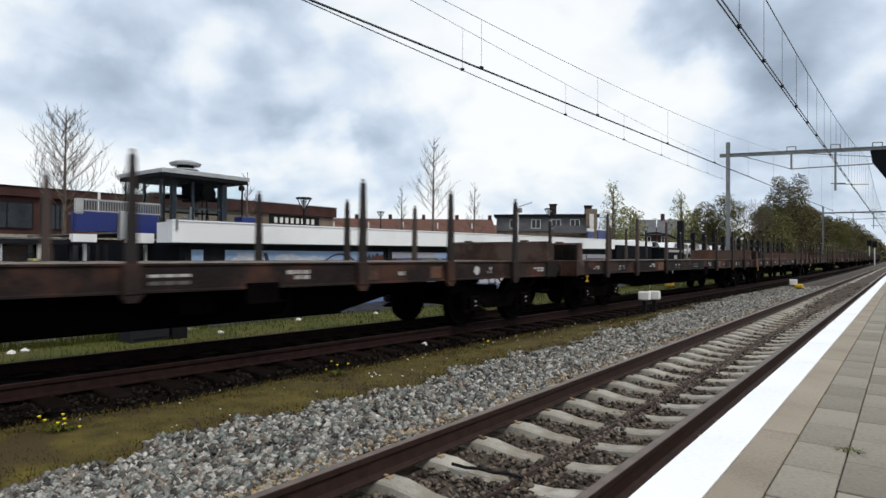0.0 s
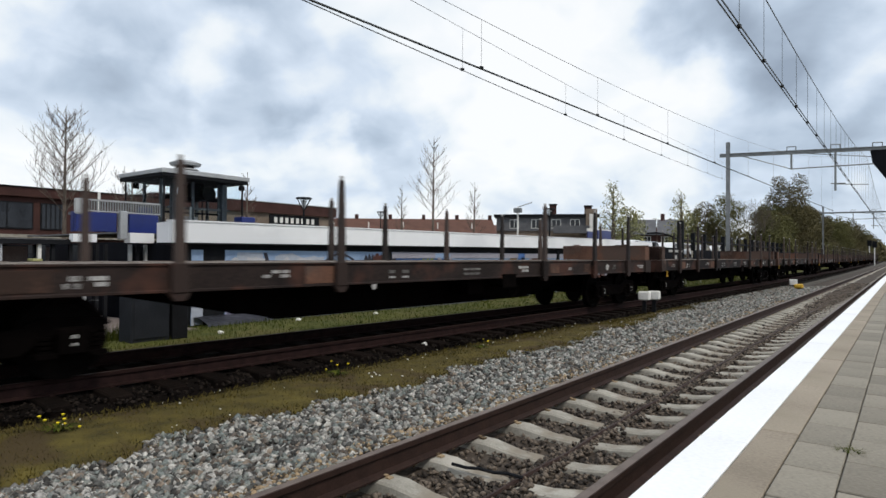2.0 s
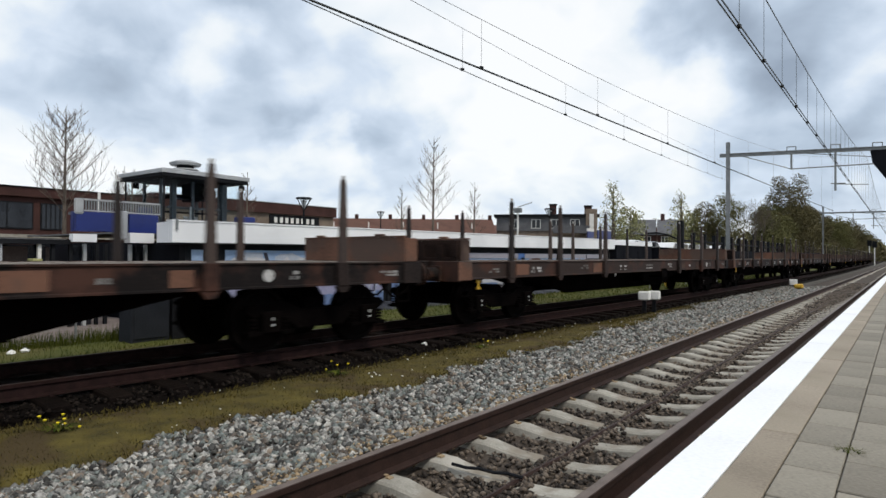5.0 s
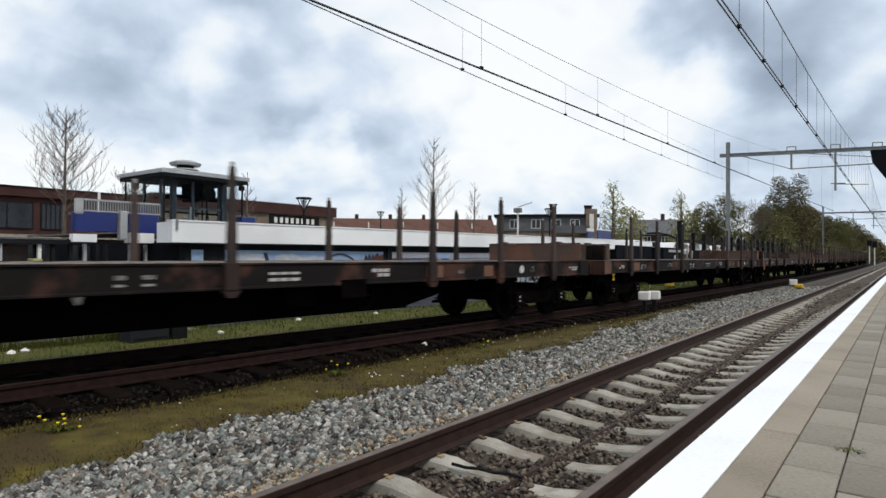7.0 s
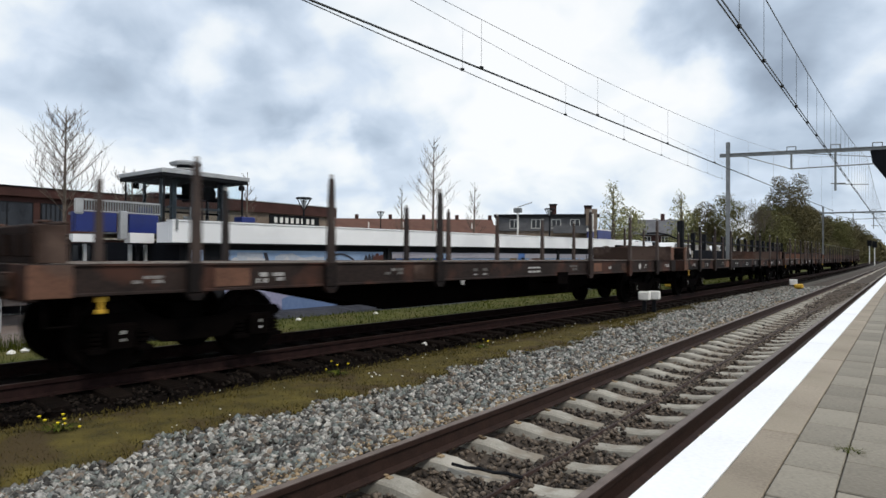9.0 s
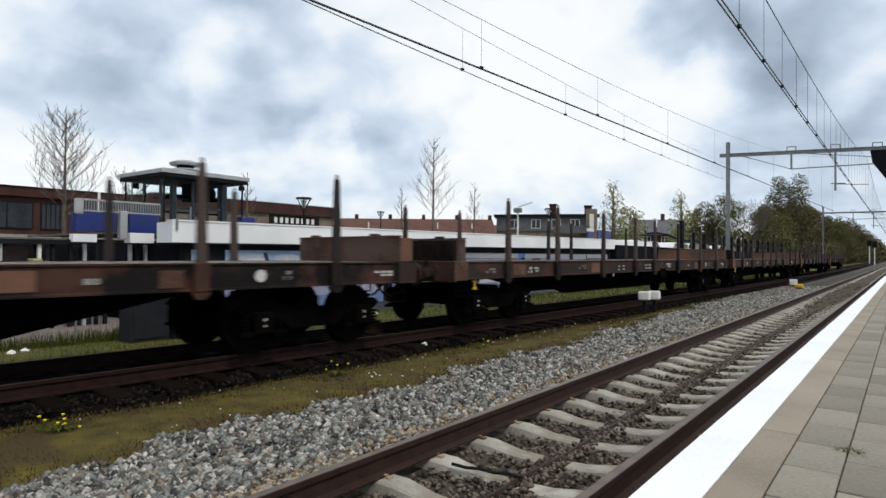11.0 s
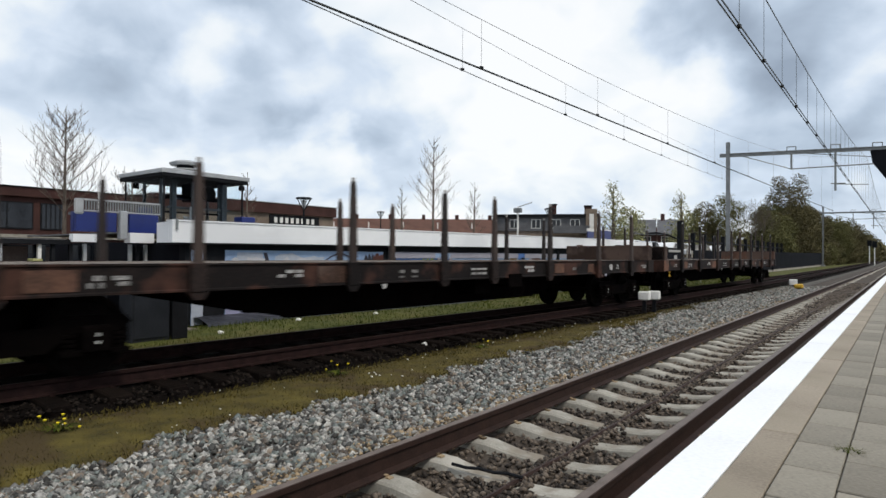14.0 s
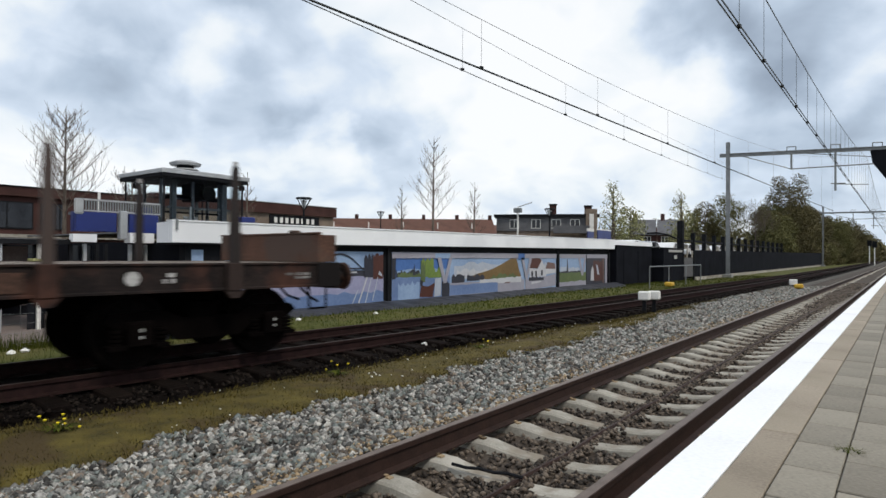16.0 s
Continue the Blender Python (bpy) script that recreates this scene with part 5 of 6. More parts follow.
for y, mat in ((3.1, "dark_steel"), (4.62, "galvanised"), (5.35, "paper_white"), (5.62, "dark_steel"), (5.98, "dark_steel"), (6.28, "galvanised"), (6.55, "dark_steel"), (6.75, "dark_steel"), (7.32, "galvanised"), (7.5, "dark_steel"), (7.7, "galvanised")):
    part("post", boxes((-15.2, -15.12, y - 0.035, y + 0.035, -0.4, 1.62)), mat, ent)
for y0, y1 in ((5.18, 5.52), (6.0, 6.5), (7.4, 7.75)):
    part("glass_door", boxes((-15.3, -15.28, y0, y1, -0.35, 1.58)), "window_dark", ent, "dark glass door")
part("pale_wall", boxes((-16.2, -16.1, 4.9, 5.9, 0.2, 1.55)), "paving", ent)
part("planter", boxes((-15.1, -14.8, 5.1, 5.3, 0.9, 1.28), bevel=0.02), "leaf_spring", ent)

# paved forecourt beyond the verge, low fence, cabinet and column
strip("forecourt", lambda y: -34.0, lambda y: -12.55, [-30, -10, 0, 4, 7.6], [(0, -0.30), (0.5, -0.28), (1, -0.27)], "paving", "pale pinkish paved forecourt", "paving")
fence = tagged(empty("mesh_fence"), "low thin grey wire mesh fence along the verge", "fence")
for i in range(6):
    part("post", boxes((-12.415, -12.385, -4 + i * 1.8 - 0.015, -4 + i * 1.8 + 0.015, -0.35, 0.75)), "steel_grey", fence)
bm = bmesh.new()
for k in range(6):
    tube(bm, (-12.4, -4, -0.18 + k * 0.17), (-12.4, 5.4, -0.18 + k * 0.17), 0.002, n=4)
for k in range(31):
    tube(bm, (-12.4, -4 + k * 0.3, -0.2), (-12.4, -4 + k * 0.3, 0.7), 0.002, n=4)
part("mesh", bm, "steel_grey", fence)
cab = tagged(empty("cabinet"), "blue-grey metal technical cabinet on the grass verge", "cabinet")
part("body", boxes((-11.9, -11.42, 5.55, 6.3, -0.32, 1.0), bevel=0.02), "cabinet", cab)
part("door", boxes((-11.415, -11.40, 5.6, 6.25, -0.2, 0.95), bevel=0.004), "cabinet", cab)
col = tagged(empty("column"), "black square steel column beside the cabinet", "column")
part("shaft", boxes((-11.62, -11.40, 6.34, 6.66, -0.36, 1.1), bevel=0.01), "dark_steel", col)

# ---------------------------------------------------------------- dark sheds and fence along the line
shed = tagged(empty("equipment_shed"), "dark blue-grey flat equipment shed beside the line", "shed")
part("wall", boxes((-14.6, -13.2, 33.9, 40.0, -0.35, 2.0)), "dark_panel", shed)
part("roof_edge", boxes((-14.65, -13.16, 33.86, 40.04, 2.0, 2.05)), "dark_steel", shed)
part("door", boxes((-13.20, -13.17, 35.0, 36.2, -0.3, 1.75), bevel=0.005), "dark_panel", shed)
part("door", boxes((-13.20, -13.17, 37.4, 38.6, -0.3, 1.75), bevel=0.005), "dark_panel", shed)
shed = tagged(empty("equipment_shed"), "long dark equipment shed with a pale notice", "shed")
part("wall", boxes((-14.2, -12.5, 40.2, 44.8, -0.35, 1.95)), "dark_panel", shed)
part("roof_edge", boxes((-14.22, -12.46, 40.16, 44.84, 1.95, 2.0)), "dark_steel", shed)
part("notice", boxes((-12.49, -12.46, 41.2, 44.2, 1.70, 1.86)), "plate_white", shed, "pale notice board")
part("notice", boxes((-12.49, -12.46, 42.4, 43.0, 1.25, 1.5)), "plate_white", shed, "small pale notice")
hr = tagged(empty("handrail"), "low grey tubular handrail beside the shed", "handrail")
part("top_rail", tubes(((-10.5, 31.5, 0.88), (-10.5, 41.3, 0.88), 0.03), n=8), "steel_grey", hr)
for y in (31.5, 34.7, 38.0, 41.3):
    part("post", tubes(((-10.5, y, -0.35), (-10.5, y, 0.88), 0.03), n=8), "steel_grey", hr)


def fence_x(y):
    return -11.85 - max(0, y - 42) * 0.014


panel_fence = tagged(empty("panel_fence"), "long dark panel fence along the line on a pale plinth", "fence")
y = 45.0
while y < 140:
    x = fence_x(y)
    part("panel", boxes((x - 0.03, x + 0.03, y + 0.06, y + 2.94, -0.02, 1.86 + (y - 42) * 0.004)), "dark_panel", panel_fence)
    part("post", boxes((x - 0.05, x + 0.05, y - 0.05, y + 0.05, -0.35, 1.92 + (y - 42) * 0.004)), "dark_steel", panel_fence)
    part("plinth", boxes((x - 0.02, x + 0.12, y + 0.01, y + 2.99, -0.32, -0.03)), "concrete", panel_fence)
    y += 3.0

# raised road railing behind the fence
rr = tagged(empty("road_railing"), "black post and rail barrier on the raised road behind", "railing")
part("rail", boxes((-16.66, -16.54, 58.4, 142, 2.82, 3.02)), "dark_steel", rr)
part("approach_rail", prism([(-19.5, 3.5), (-18.6, 3.55), (-17.6, 3.35), (-16.6, 2.9), (-16.6, 3.02), (-17.6, 3.5), (-18.6, 3.7), (-19.5, 3.66)], 1, 57.7, 57.9), "dark_steel", rr)
part("end_post", boxes((-16.85, -16.35, 58.1, 58.6, -0.5, 4.7)), "dark_steel", rr)
for i in range(1, 21):
    part("post", boxes((-16.78, -16.42, 58.4 + i * 4.1 - 0.18, 58.4 + i * 4.1 + 0.18, 2.0, 3.72)), "dark_steel", rr)
for i in range(20):
    y = 58.4 + i * 4.1
    part("panel", boxes((-16.95, -16.9, y + 0.7, y + 3.4, 2.12, 2.62), (-16.95, -16.9, y + 0.7, y + 1.0, 1.0, 2.12), (-16.95, -16.9, y + 3.1, y + 3.4, 1.0, 2.12)), "concrete", rr, "pale arched barrier panel")
bank = strip("road_bank", lambda y: -30.0, lambda y: -15.6, [44, 60, 90, 145], [(0, 0.9), (0.7, 1.3), (0.92, 1.3), (1, -0.4)], "asphalt", "grey raised road behind the fence", "road")


def car(paint, m, label):
    """A small parked car: body, glazed cabin, four wheels."""
    c = empty("parked_car", m)
    prof = [(-2.05, 0.35), (2.05, 0.35), (2.1, 0.62), (2.0, 0.82), (1.15, 0.92), (0.45, 1.42), (-1.35, 1.46), (-1.95, 1.0), (-2.1, 0.75)]
    bm = prism(prof, 0, -0.84, 0.84)
    bmesh.ops.bevel(bm, geom=bm.edges[:], offset=0.05, segments=1, affect="EDGES")
    part("body", bm, paint, c)
    for s in (-1, 1):
        part("side_window", prism([(0.95, 0.95), (0.4, 1.34), (-1.2, 1.37), (-1.6, 1.0)], 0, s * 0.845, s * 0.855), "window_dark", c)
        for y in (-1.3, 1.3):
            part("wheel", tubes(((s * 0.72, y, 0.32), (s * 0.87, y, 0.32), 0.32, 0.30), n=16), "dark_steel", c)
    return tagged(c, label, "car", "cars parked behind the fence")


M["car_white"] = material("car_white", (0.72, 0.73, 0.75), (0.8, 0.81, 0.83), 1.0, 0.25, bump=0, spec=0.5)
M["car_silver"] = material("car_silver", (0.38, 0.39, 0.41), (0.48, 0.49, 0.51), 1.0, 0.25, 0.5, bump=0, spec=0.5)
for x, y, p, l in ((-18.5, 50.5, "car_white", "white parked car behind the fence"), (-18.6, 55.0, "car_silver", "silver parked car behind the fence"), (-18.4, 61.0, "car_white", "white parked car behind the fence"), (-18.6, 66.5, "car_white", "white parked car behind the fence"), (-18.5, 72.5, "car_silver", "silver parked car behind the fence"), (-18.5, 79.0, "car_white", "white parked car behind the fence")):
    car(p, pose(x, y, 1.3, 0, 0, 2), l)

# ---------------------------------------------------------------- overhead line
def h_post(name, x, y, z0, z1, parent, w=0.26, mat="steel_grey"):
    bm = boxes((x - w / 2, x + w / 2, y - w / 2, y - w / 2 + 0.03, z0, z1), (x - w / 2, x + w / 2, y + w / 2 - 0.03, y + w / 2, z0, z1), (x - 0.02, x + 0.02, y - w / 2 + 0.03, y + w / 2 - 0.03, z0, z1))
    return part(name, bm, mat, parent)


def portal(xl, yl, xr, yr, z, top, label):
    """A steel portal over both tracks with drop tubes and registration arms."""
    p = empty("catenary_portal")
    tagged(p, label, "catenary portal", "catenary portals")
    h_post("mast", xl, yl, -0.4, top, p, 0.27)
    part("mast_foot", boxes((xl - 0.35, xl + 0.35, yl - 0.35, yl + 0.35, -0.4, 0.0), bevel=0.03), "concrete_grey", p)
    h_post("mast", xr, yr, 0.7, z + 0.1, p, 0.34)

    def at(f, dz):
        return Vector((xl + (xr - xl) * f, yl + (yr - yl) * f, z + dz))

    a, b = at(-0.05, 0), at(1.02, 0)
    d = (b - a).normalized()
    n = Vector((-d.y, d.x, 0)) * 0.12
    bm = bmesh.new()
    for lo, hi, k in ((-0.14, -0.11, 1), (0.11, 0.14, 1), (-0.11, 0.11, 0.15)):
        vs = [bm.verts.new(q + n * k * s + Vector((0, 0, h))) for h in (lo, hi) for q in (a, b) for s in (-1, 1)]
        for f in ((0, 1, 3, 2), (4, 6, 7, 5), (0, 4, 5, 1), (2, 3, 7, 6), (0, 2, 6, 4), (1, 5, 7, 3)):
            bm.faces.new([vs[i] for i in f])
    part("cross_beam", bm, "steel_grey", p, "grey steel cross beam")
    # haunch at the platform mast
    q0, q1 = at(0.79, -0.12), at(0.985, -0.12)
    bm = bmesh.new()
    vs = [bm.verts.new(v + n * s) for s in (-1.2, 1.2) for v in (q0, q1, q1 - Vector((0, 0, 4.2)), q0 - Vector((0, 0, 0.95)) + d * 0.15)]
    for f in ((0, 1, 2, 3), (7, 6, 5, 4), (0, 4, 5, 1), (1, 5, 6, 2), (2, 6, 7, 3), (3, 7, 4, 0)):
        bm.faces.new([vs[i] for i in f])
    part("haunch", bm, "dark_panel", p)
    for f, drop in ((0.365, 1.35), (0.605, 3.1)):
        part("drop_tube", tubes((at(f, -0.1), at(f, -drop), 0.075), n=8), "steel_grey", p)
        part("top_bracket", tubes((at(f - 0.025, 0.12), at(f - 0.025, 0.45), 0.04), (at(f - 0.025, 0.45), at(f + 0.025, 0.45), 0.04), (at(f + 0.025, 0.45), at(f + 0.025, 0.12), 0.04), n=6), "steel_grey", p)
    part("top_bracket", tubes((at(0.80, 0.12), at(0.80, 0.45), 0.04), (at(0.80, 0.45), at(0.85, 0.45), 0.04), (at(0.85, 0.45), at(0.85, 0.12), 0.04), n=6), "steel_grey", p)
    part("stay", tubes((at(0.08, -0.1), at(0.365, -1.3), 0.035), (at(0.365, -1.3), at(0.94, -1.1), 0.05), (at(0.42, -0.1), at(0.94, -0.8), 0.03), n=6), "steel_grey", p)
    part("registration_arm", tubes((at(0.605, -2.6), at(0.78, -2.7), 0.03), (at(0.58, -2.55), at(0.66, -2.55), 0.05), n=6), "steel_grey", p)
    part("insulator", tubes((at(0.0, -1.7), at(0.0, -2.3), 0.13, 0.10), n=10), "bark", p, "brown insulator")
    return p


portal(-11.5, 53.5, 0.4, 57.0, 9.65, 10.7, "grey steel catenary portal over both tracks")
portal(-12.6, 137.0, 0.4, 139.0, 9.9, 11.2, "grey steel catenary portal over both tracks")


def catenary(contact, carrier, spacing, start, stop, rc, label, twin=0.0):
    """Contact wire, carrier wire and the droppers that tie them. contact and carrier give a point at y."""
    w = tagged(empty("overhead_line"), label, "overhead line", "overhead lines")
    ys = [start + (stop - start) * i / 60 for i in range(61)]
    for k in ((-twin, twin) if twin else (0,)):
        off = Vector((k, 0, 0))
        part("contact_wire", pipe(bmesh.new(), [contact(a) + off for a in ys], rc), "wire", w)
    part("carrier_wire", pipe(bmesh.new(), [carrier(a) for a in ys], rc * (0.85 if twin > 0.02 else 0.6)), "wire" if twin > 0.02 else "wire_bright", w)
    y = spacing[1]
    while y < stop:
        if y > start:
            d = part("dropper", tubes((contact(y), carrier(y), 0.005), n=4), "wire" if twin > 0.02 else "wire_bright", w)
            part("clamp", boxes((contact(y).x - 0.03, contact(y).x + 0.03, y - 0.04, y + 0.04, contact(y).z - 0.01, contact(y).z + 0.05)), "dark_steel", d)
        y += spacing[0]
    return w


def V(x, y, z):
    return Vector((x, y, z))


def span(y, mid=10.0, half=45.0, low=6.60, high=8.2):
    return low + (high - low) * min(1.6, ((y - mid) / half) ** 2)


catenary(lambda y: V(-2.25, y, 5.30 - 0.004 * max(0, y - 15)), lambda y: V(-2.25, y, span(y, 8, 46, 6.58, 8.7) if y < 55 else span(y, 97, 42, 6.9, 8.7)), (2.27, 2.2), -40, 137, 0.013, "double overhead contact wire above the platform track", 0.03)
catenary(lambda y: V(-7.45 + 0.0455 * (y - 6.4) * (1 if y < 40 else 0.99), y, 5.40), lambda y: V(-7.45 + 0.0455 * (y - 6.4), y, 6.46 + 0.00146 * max(0, abs(y - 11) - 1) ** 2), (5.6, 5.3), -40, 62, 0.012, "overhead contact wire above the goods track", 0.018)
catenary(lambda y: V(-8.0 - 0.0777 * (y - 6.5), y, 5.75 + 0.0323 * (y - 10) + 0.00027 * (y - 10) ** 2), lambda y: V(-8.0 - 0.0777 * (y - 6.5), y, 6.75 + 0.0342 * (y - 10) + 0.00042 * (y - 10) ** 2), (6.6, 5.25), -30, 53.3, 0.011, "overhead wire leading away to an anchor mast", 0.0)

# ---------------------------------------------------------------- buildings behind
def windows(parent, x, ys, z0, z1, frame_mat="paper_white", bars=1):
    for y0, y1 in ys:
        wdw = part("window", boxes((x, x + 0.05, y0, y1, z0, z1)), frame_mat, parent)
        n = bars + 1
        for i in range(n):
            a = y0 + 0.06 + (y1 - y0 - 0.06) * i / n
            b = y0 + (y1 - y0 - 0.06) * (i + 1) / n
            part("pane", boxes((x + 0.05, x + 0.058, a, b, z0 + 0.06, z1 - 0.06)), "window_dark", wdw)


b = tagged(empty("brick_building"), "flat-roofed red brick building with dark window bands", "building")
part("wall", boxes((-45, -32.5, -25, 17.5, -0.5, 4.2)), "brick_red", b)
part("roof_edge", boxes((-45.1, -32.3, -25, 17.6, 4.0, 4.42)), "brick_red", b, "dark red brick parapet")
part("roof_trim", boxes((-45.1, -32.25, -25, 17.65, 4.42, 4.47)), "dark_steel", b)
windows(b, -32.5, [(-3, 5.5), (6.0, 11.2), (11.5, 12.55)], 2.5, 3.75, "dark_steel", 4)
part("ledge", boxes((-32.5, -32.2, -25, 17.5, 2.1, 2.25)), "concrete", b, "pale concrete ledge")

b = tagged(empty("shop_building"), "low tan and brown brick shop building with a dark sign", "building")
part("wall", boxes((-48, -34, 17.7, 31.35, -0.5, 4.15)), "brick_tan", b)
part("parapet", boxes((-48.1, -33.8, 17.7, 31.5, 4.15, 4.85)), "brick_red", b, "brown brick parapet")
part("roof_trim", boxes((-48.1, -33.75, 17.7, 31.55, 4.85, 4.9)), "galvanised", b)
sign = part("sign_board", boxes((-34.0, -33.9, 25.6, 29.9, 3.0, 4.08)), "dark_steel", b, "dark sign board with pale letters")
for i in range(8):
    y = 25.95 + i * 0.46
    part("letter_bar", boxes((-33.9, -33.87, y, y + 0.24, 3.55, 3.92)), "paper_white", sign)


def along(a, b):
    """A frame whose y axis runs from a to b, with x towards the line."""
    d = Vector((b[0] - a[0], b[1] - a[1], 0))
    return Matrix.Translation((a[0], a[1], 0)) @ Matrix.Rotation(math.atan2(-d.x, d.y), 4, "Z"), d.length


m, ln = along((-52.5, 46.5), (-37.2, 59.3))
n_house = 5
for i in range(n_house):
    h = empty("terraced_house", m @ pose(0, ln * i / n_house, 0))
    w = ln / n_house
    part("wall", boxes((-8, 0, 0.02, w - 0.02, -0.5, 3.6)), "brick_red", h)
    part("roof", prism([(0.35, 3.5), (-4, 5.75), (-8.35, 3.5), (-8.35, 3.35), (-4, 5.55), (0.35, 3.35)], 1, 0.0, w - 0.005), "roof_red", h, "red brown tiled roof")
    windows(h, 0.0, [(0.5, 1.7), (2.2, 3.4)], 1.9, 3.1)
    part("chimney", boxes((-4.3, -3.8, w - 0.5, w - 0.1, 5.3, 6.25), bevel=0.03), "brick_red", h)
    part("vent_pipe", tubes(((-1.6, 1.3, 4.5), (-1.6, 1.3, 5.2), 0.06), n=8), "paper_white", h)
    tagged(h, "red brick terraced house with a red tiled roof", "house", "terraced houses")

m, ln = along((-39.8, 63.4), (-29.3, 69.0))
h = tagged(empty("apartment_block", m), "grey-roofed apartment block with tall chimneys", "building")
part("wall", boxes((-9, 0, 0, ln, -0.5, 4.7)), "brick_tan", h)
part("upper_cladding", boxes((-9.1, 0.15, 0, ln, 4.4, 6.1)), "roof_grey", h, "grey slate cladding")
part("roof", boxes((-9.3, 0.5, -0.3, ln + 0.3, 6.1, 6.4)), "dark_steel", h, "dark flat roof edge")
for y in (1.6, 4.2, 6.6, 8.8):
    windows(h, 0.15, [(y, y + 1.1)], 4.7, 5.8)
for y, zz in ((6.4, 7.6), (10.6, 7.4)):
    ch = part("chimney", boxes((-2.0, -1.1, y, y + 0.8, 6.4, zz), bevel=0.04), "brick_red", h)
    part("chimney_cap", boxes((-2.1, -1.0, y - 0.1, y + 0.9, zz, zz + 0.15)), "dark_steel", ch)
part("balcony", boxes((0.15, 1.2, 6.8, 11.0, 4.1, 4.25), (1.15, 1.2, 6.8, 11.0, 4.25, 5.0)), "roof_grey", h)
part("stair_tower", boxes((-2, 0.6, ln - 1.3, ln, -0.5, 7.0)), "brick_tan", h)
part("tower_window", boxes((0.6, 0.65, ln - 0.9, ln - 0.4, 4.6, 6.4)), "paper_white", h)

m, ln = along((-34.5, 93.9), (-26.8, 96.3))
for i in range(2):
    h = empty("far_house", m @ pose(0, i * ln / 2 * 1.04, 0))
    w = ln / 2
    part("wall", boxes((-7, 0, 0, w, -0.5, 5.0)), "brick_red", h)
    part("roof", prism([(0.4, 4.9), (-3.5, 7.3), (-7.4, 4.9), (-7.4, 4.7), (-3.5, 7.1), (0.4, 4.7)], 1, -0.1, w - 0.1), "roof_grey", h, "dark tiled roof")
    part("chimney", boxes((-3.8, -3.2, 0.4, 1.0, 6.9, 8.2)), "brick_red", h)
    windows(h, 0.0, [(0.5, 1.5), (2.2, 3.2)], 3.2, 4.5)
    tagged(h, "brick house with a dark roof behind the trees", "house", "far houses")

# a further strip of roofs that closes the view between the trees
for i, (x, y, z, w) in enumerate(((-31, 108, 6.6, 14), (-30, 128, 7.0, 16), (-52, 84, 6.8, 14), (-75, 62, 6.5, 22), (-70, 20, 5.6, 30), (-75, -15, 5.6, 30))):
    h = empty("distant_house", pose(x, y, 0, 0, 0, 12))
    part("wall", boxes((-8, 0, 0, w, -0.5, z - 2.2)), "brick_tan", h)
    part("roof", prism([(0.4, z - 2.3), (-4, z), (-8.4, z - 2.3)], 1, -0.1, w + 0.1), "roof_grey" if i % 2 else "roof_red", h)
    tagged(h, "brick house with a pitched roof in the distance", "house", "distant houses")

# ---------------------------------------------------------------- lamps and signs
def lantern(x, y, z, label):
    l = tagged(empty("street_lamp"), label, "street lamp", "street lamps")
    part("pole", tubes(((x, y, -0.4), (x, y, z - 0.55), 0.06, 0.05), n=10), "dark_steel", l)
    part("head", tubes(((x, y, z - 0.52), (x, y, z - 0.14), 0.05, 0.16), n=10), "lamp_glass", l, "small pale lamp glass")
    part("cap", tubes(((x, y, z - 0.07), (x, y, z), 0.40, 0.34), n=14), "dark_steel", l, "flat dark lantern cap")
    for k in range(6):
        c, d = math.cos(k * math.pi / 3 + 0.3), math.sin(k * math.pi / 3 + 0.3)
        part("strut", tubes(((x + 0.07 * c, y + 0.07 * d, z - 0.56), (x + 0.36 * c, y + 0.36 * d, z - 0.06), 0.022), n=5), "dark_steel", l)


lantern(-22.97, 19.3, 4.13, "dark street lamp with a conical lantern")
lantern(-20.59, 40.0, 4.85, "dark street lamp with a conical lantern")
lantern(-40.5, 43.5, 5.6, "dark street lamp with a conical lantern")
l = tagged(empty("street_lamp"), "pale tall lamp post with a short arm", "street lamp", "street lamps")
part("pole", tubes(((-22.6, 38.9, -0.4), (-22.6, 38.9, 4.95), 0.07, 0.06), n=10), "paper_white", l)
part("arm", tubes(((-22.6, 38.9, 4.95), (-21.7, 39.4, 5.3), 0.035), n=8), "galvanised", l)
part("head", boxes((-22.9, -22.3, 38.75, 39.05, 4.55, 4.9), bevel=0.04), "steel_grey", l)
s = tagged(empty("station_sign"), "blue and white station sign on posts", "sign")
part("board", boxes((-17.35, -17.28, 40.9, 43.3, 2.55, 3.25)), "blue_panel", s, "blue sign board")
part("border", boxes((-17.36, -17.29, 40.8, 43.4, 3.25, 3.33)), "paper_white", s)
part("board", boxes((-17.35, -17.28, 39.2, 40.2, 2.55, 3.1)), "blue_panel", s, "blue sign board")
part("border", boxes((-17.36, -17.29, 39.15, 40.25, 3.1, 3.3)), "paper_white", s)
for y in (39.7, 41.2, 43.0):
    part("post", tubes(((-17.4, y, -0.4), (-17.4, y, 3.2), 0.05), n=8), "paper_white", s)
for x, y, z in ((-7.6, 196, 6.0), (-5.9, 178, 5.4)):
    s = tagged(empty("railway_signal"), "distant railway signal with a dark head", "railway signal", "signals")
    part("post", tubes(((x, y, -0.4), (x, y, z - 1.6), 0.12), n=8), "paper_white", s)
    part("head", boxes((x - 0.5, x + 0.5, y - 0.2, y + 0.2, z - 1.6, z), bevel=0.1), "dark_steel", s)

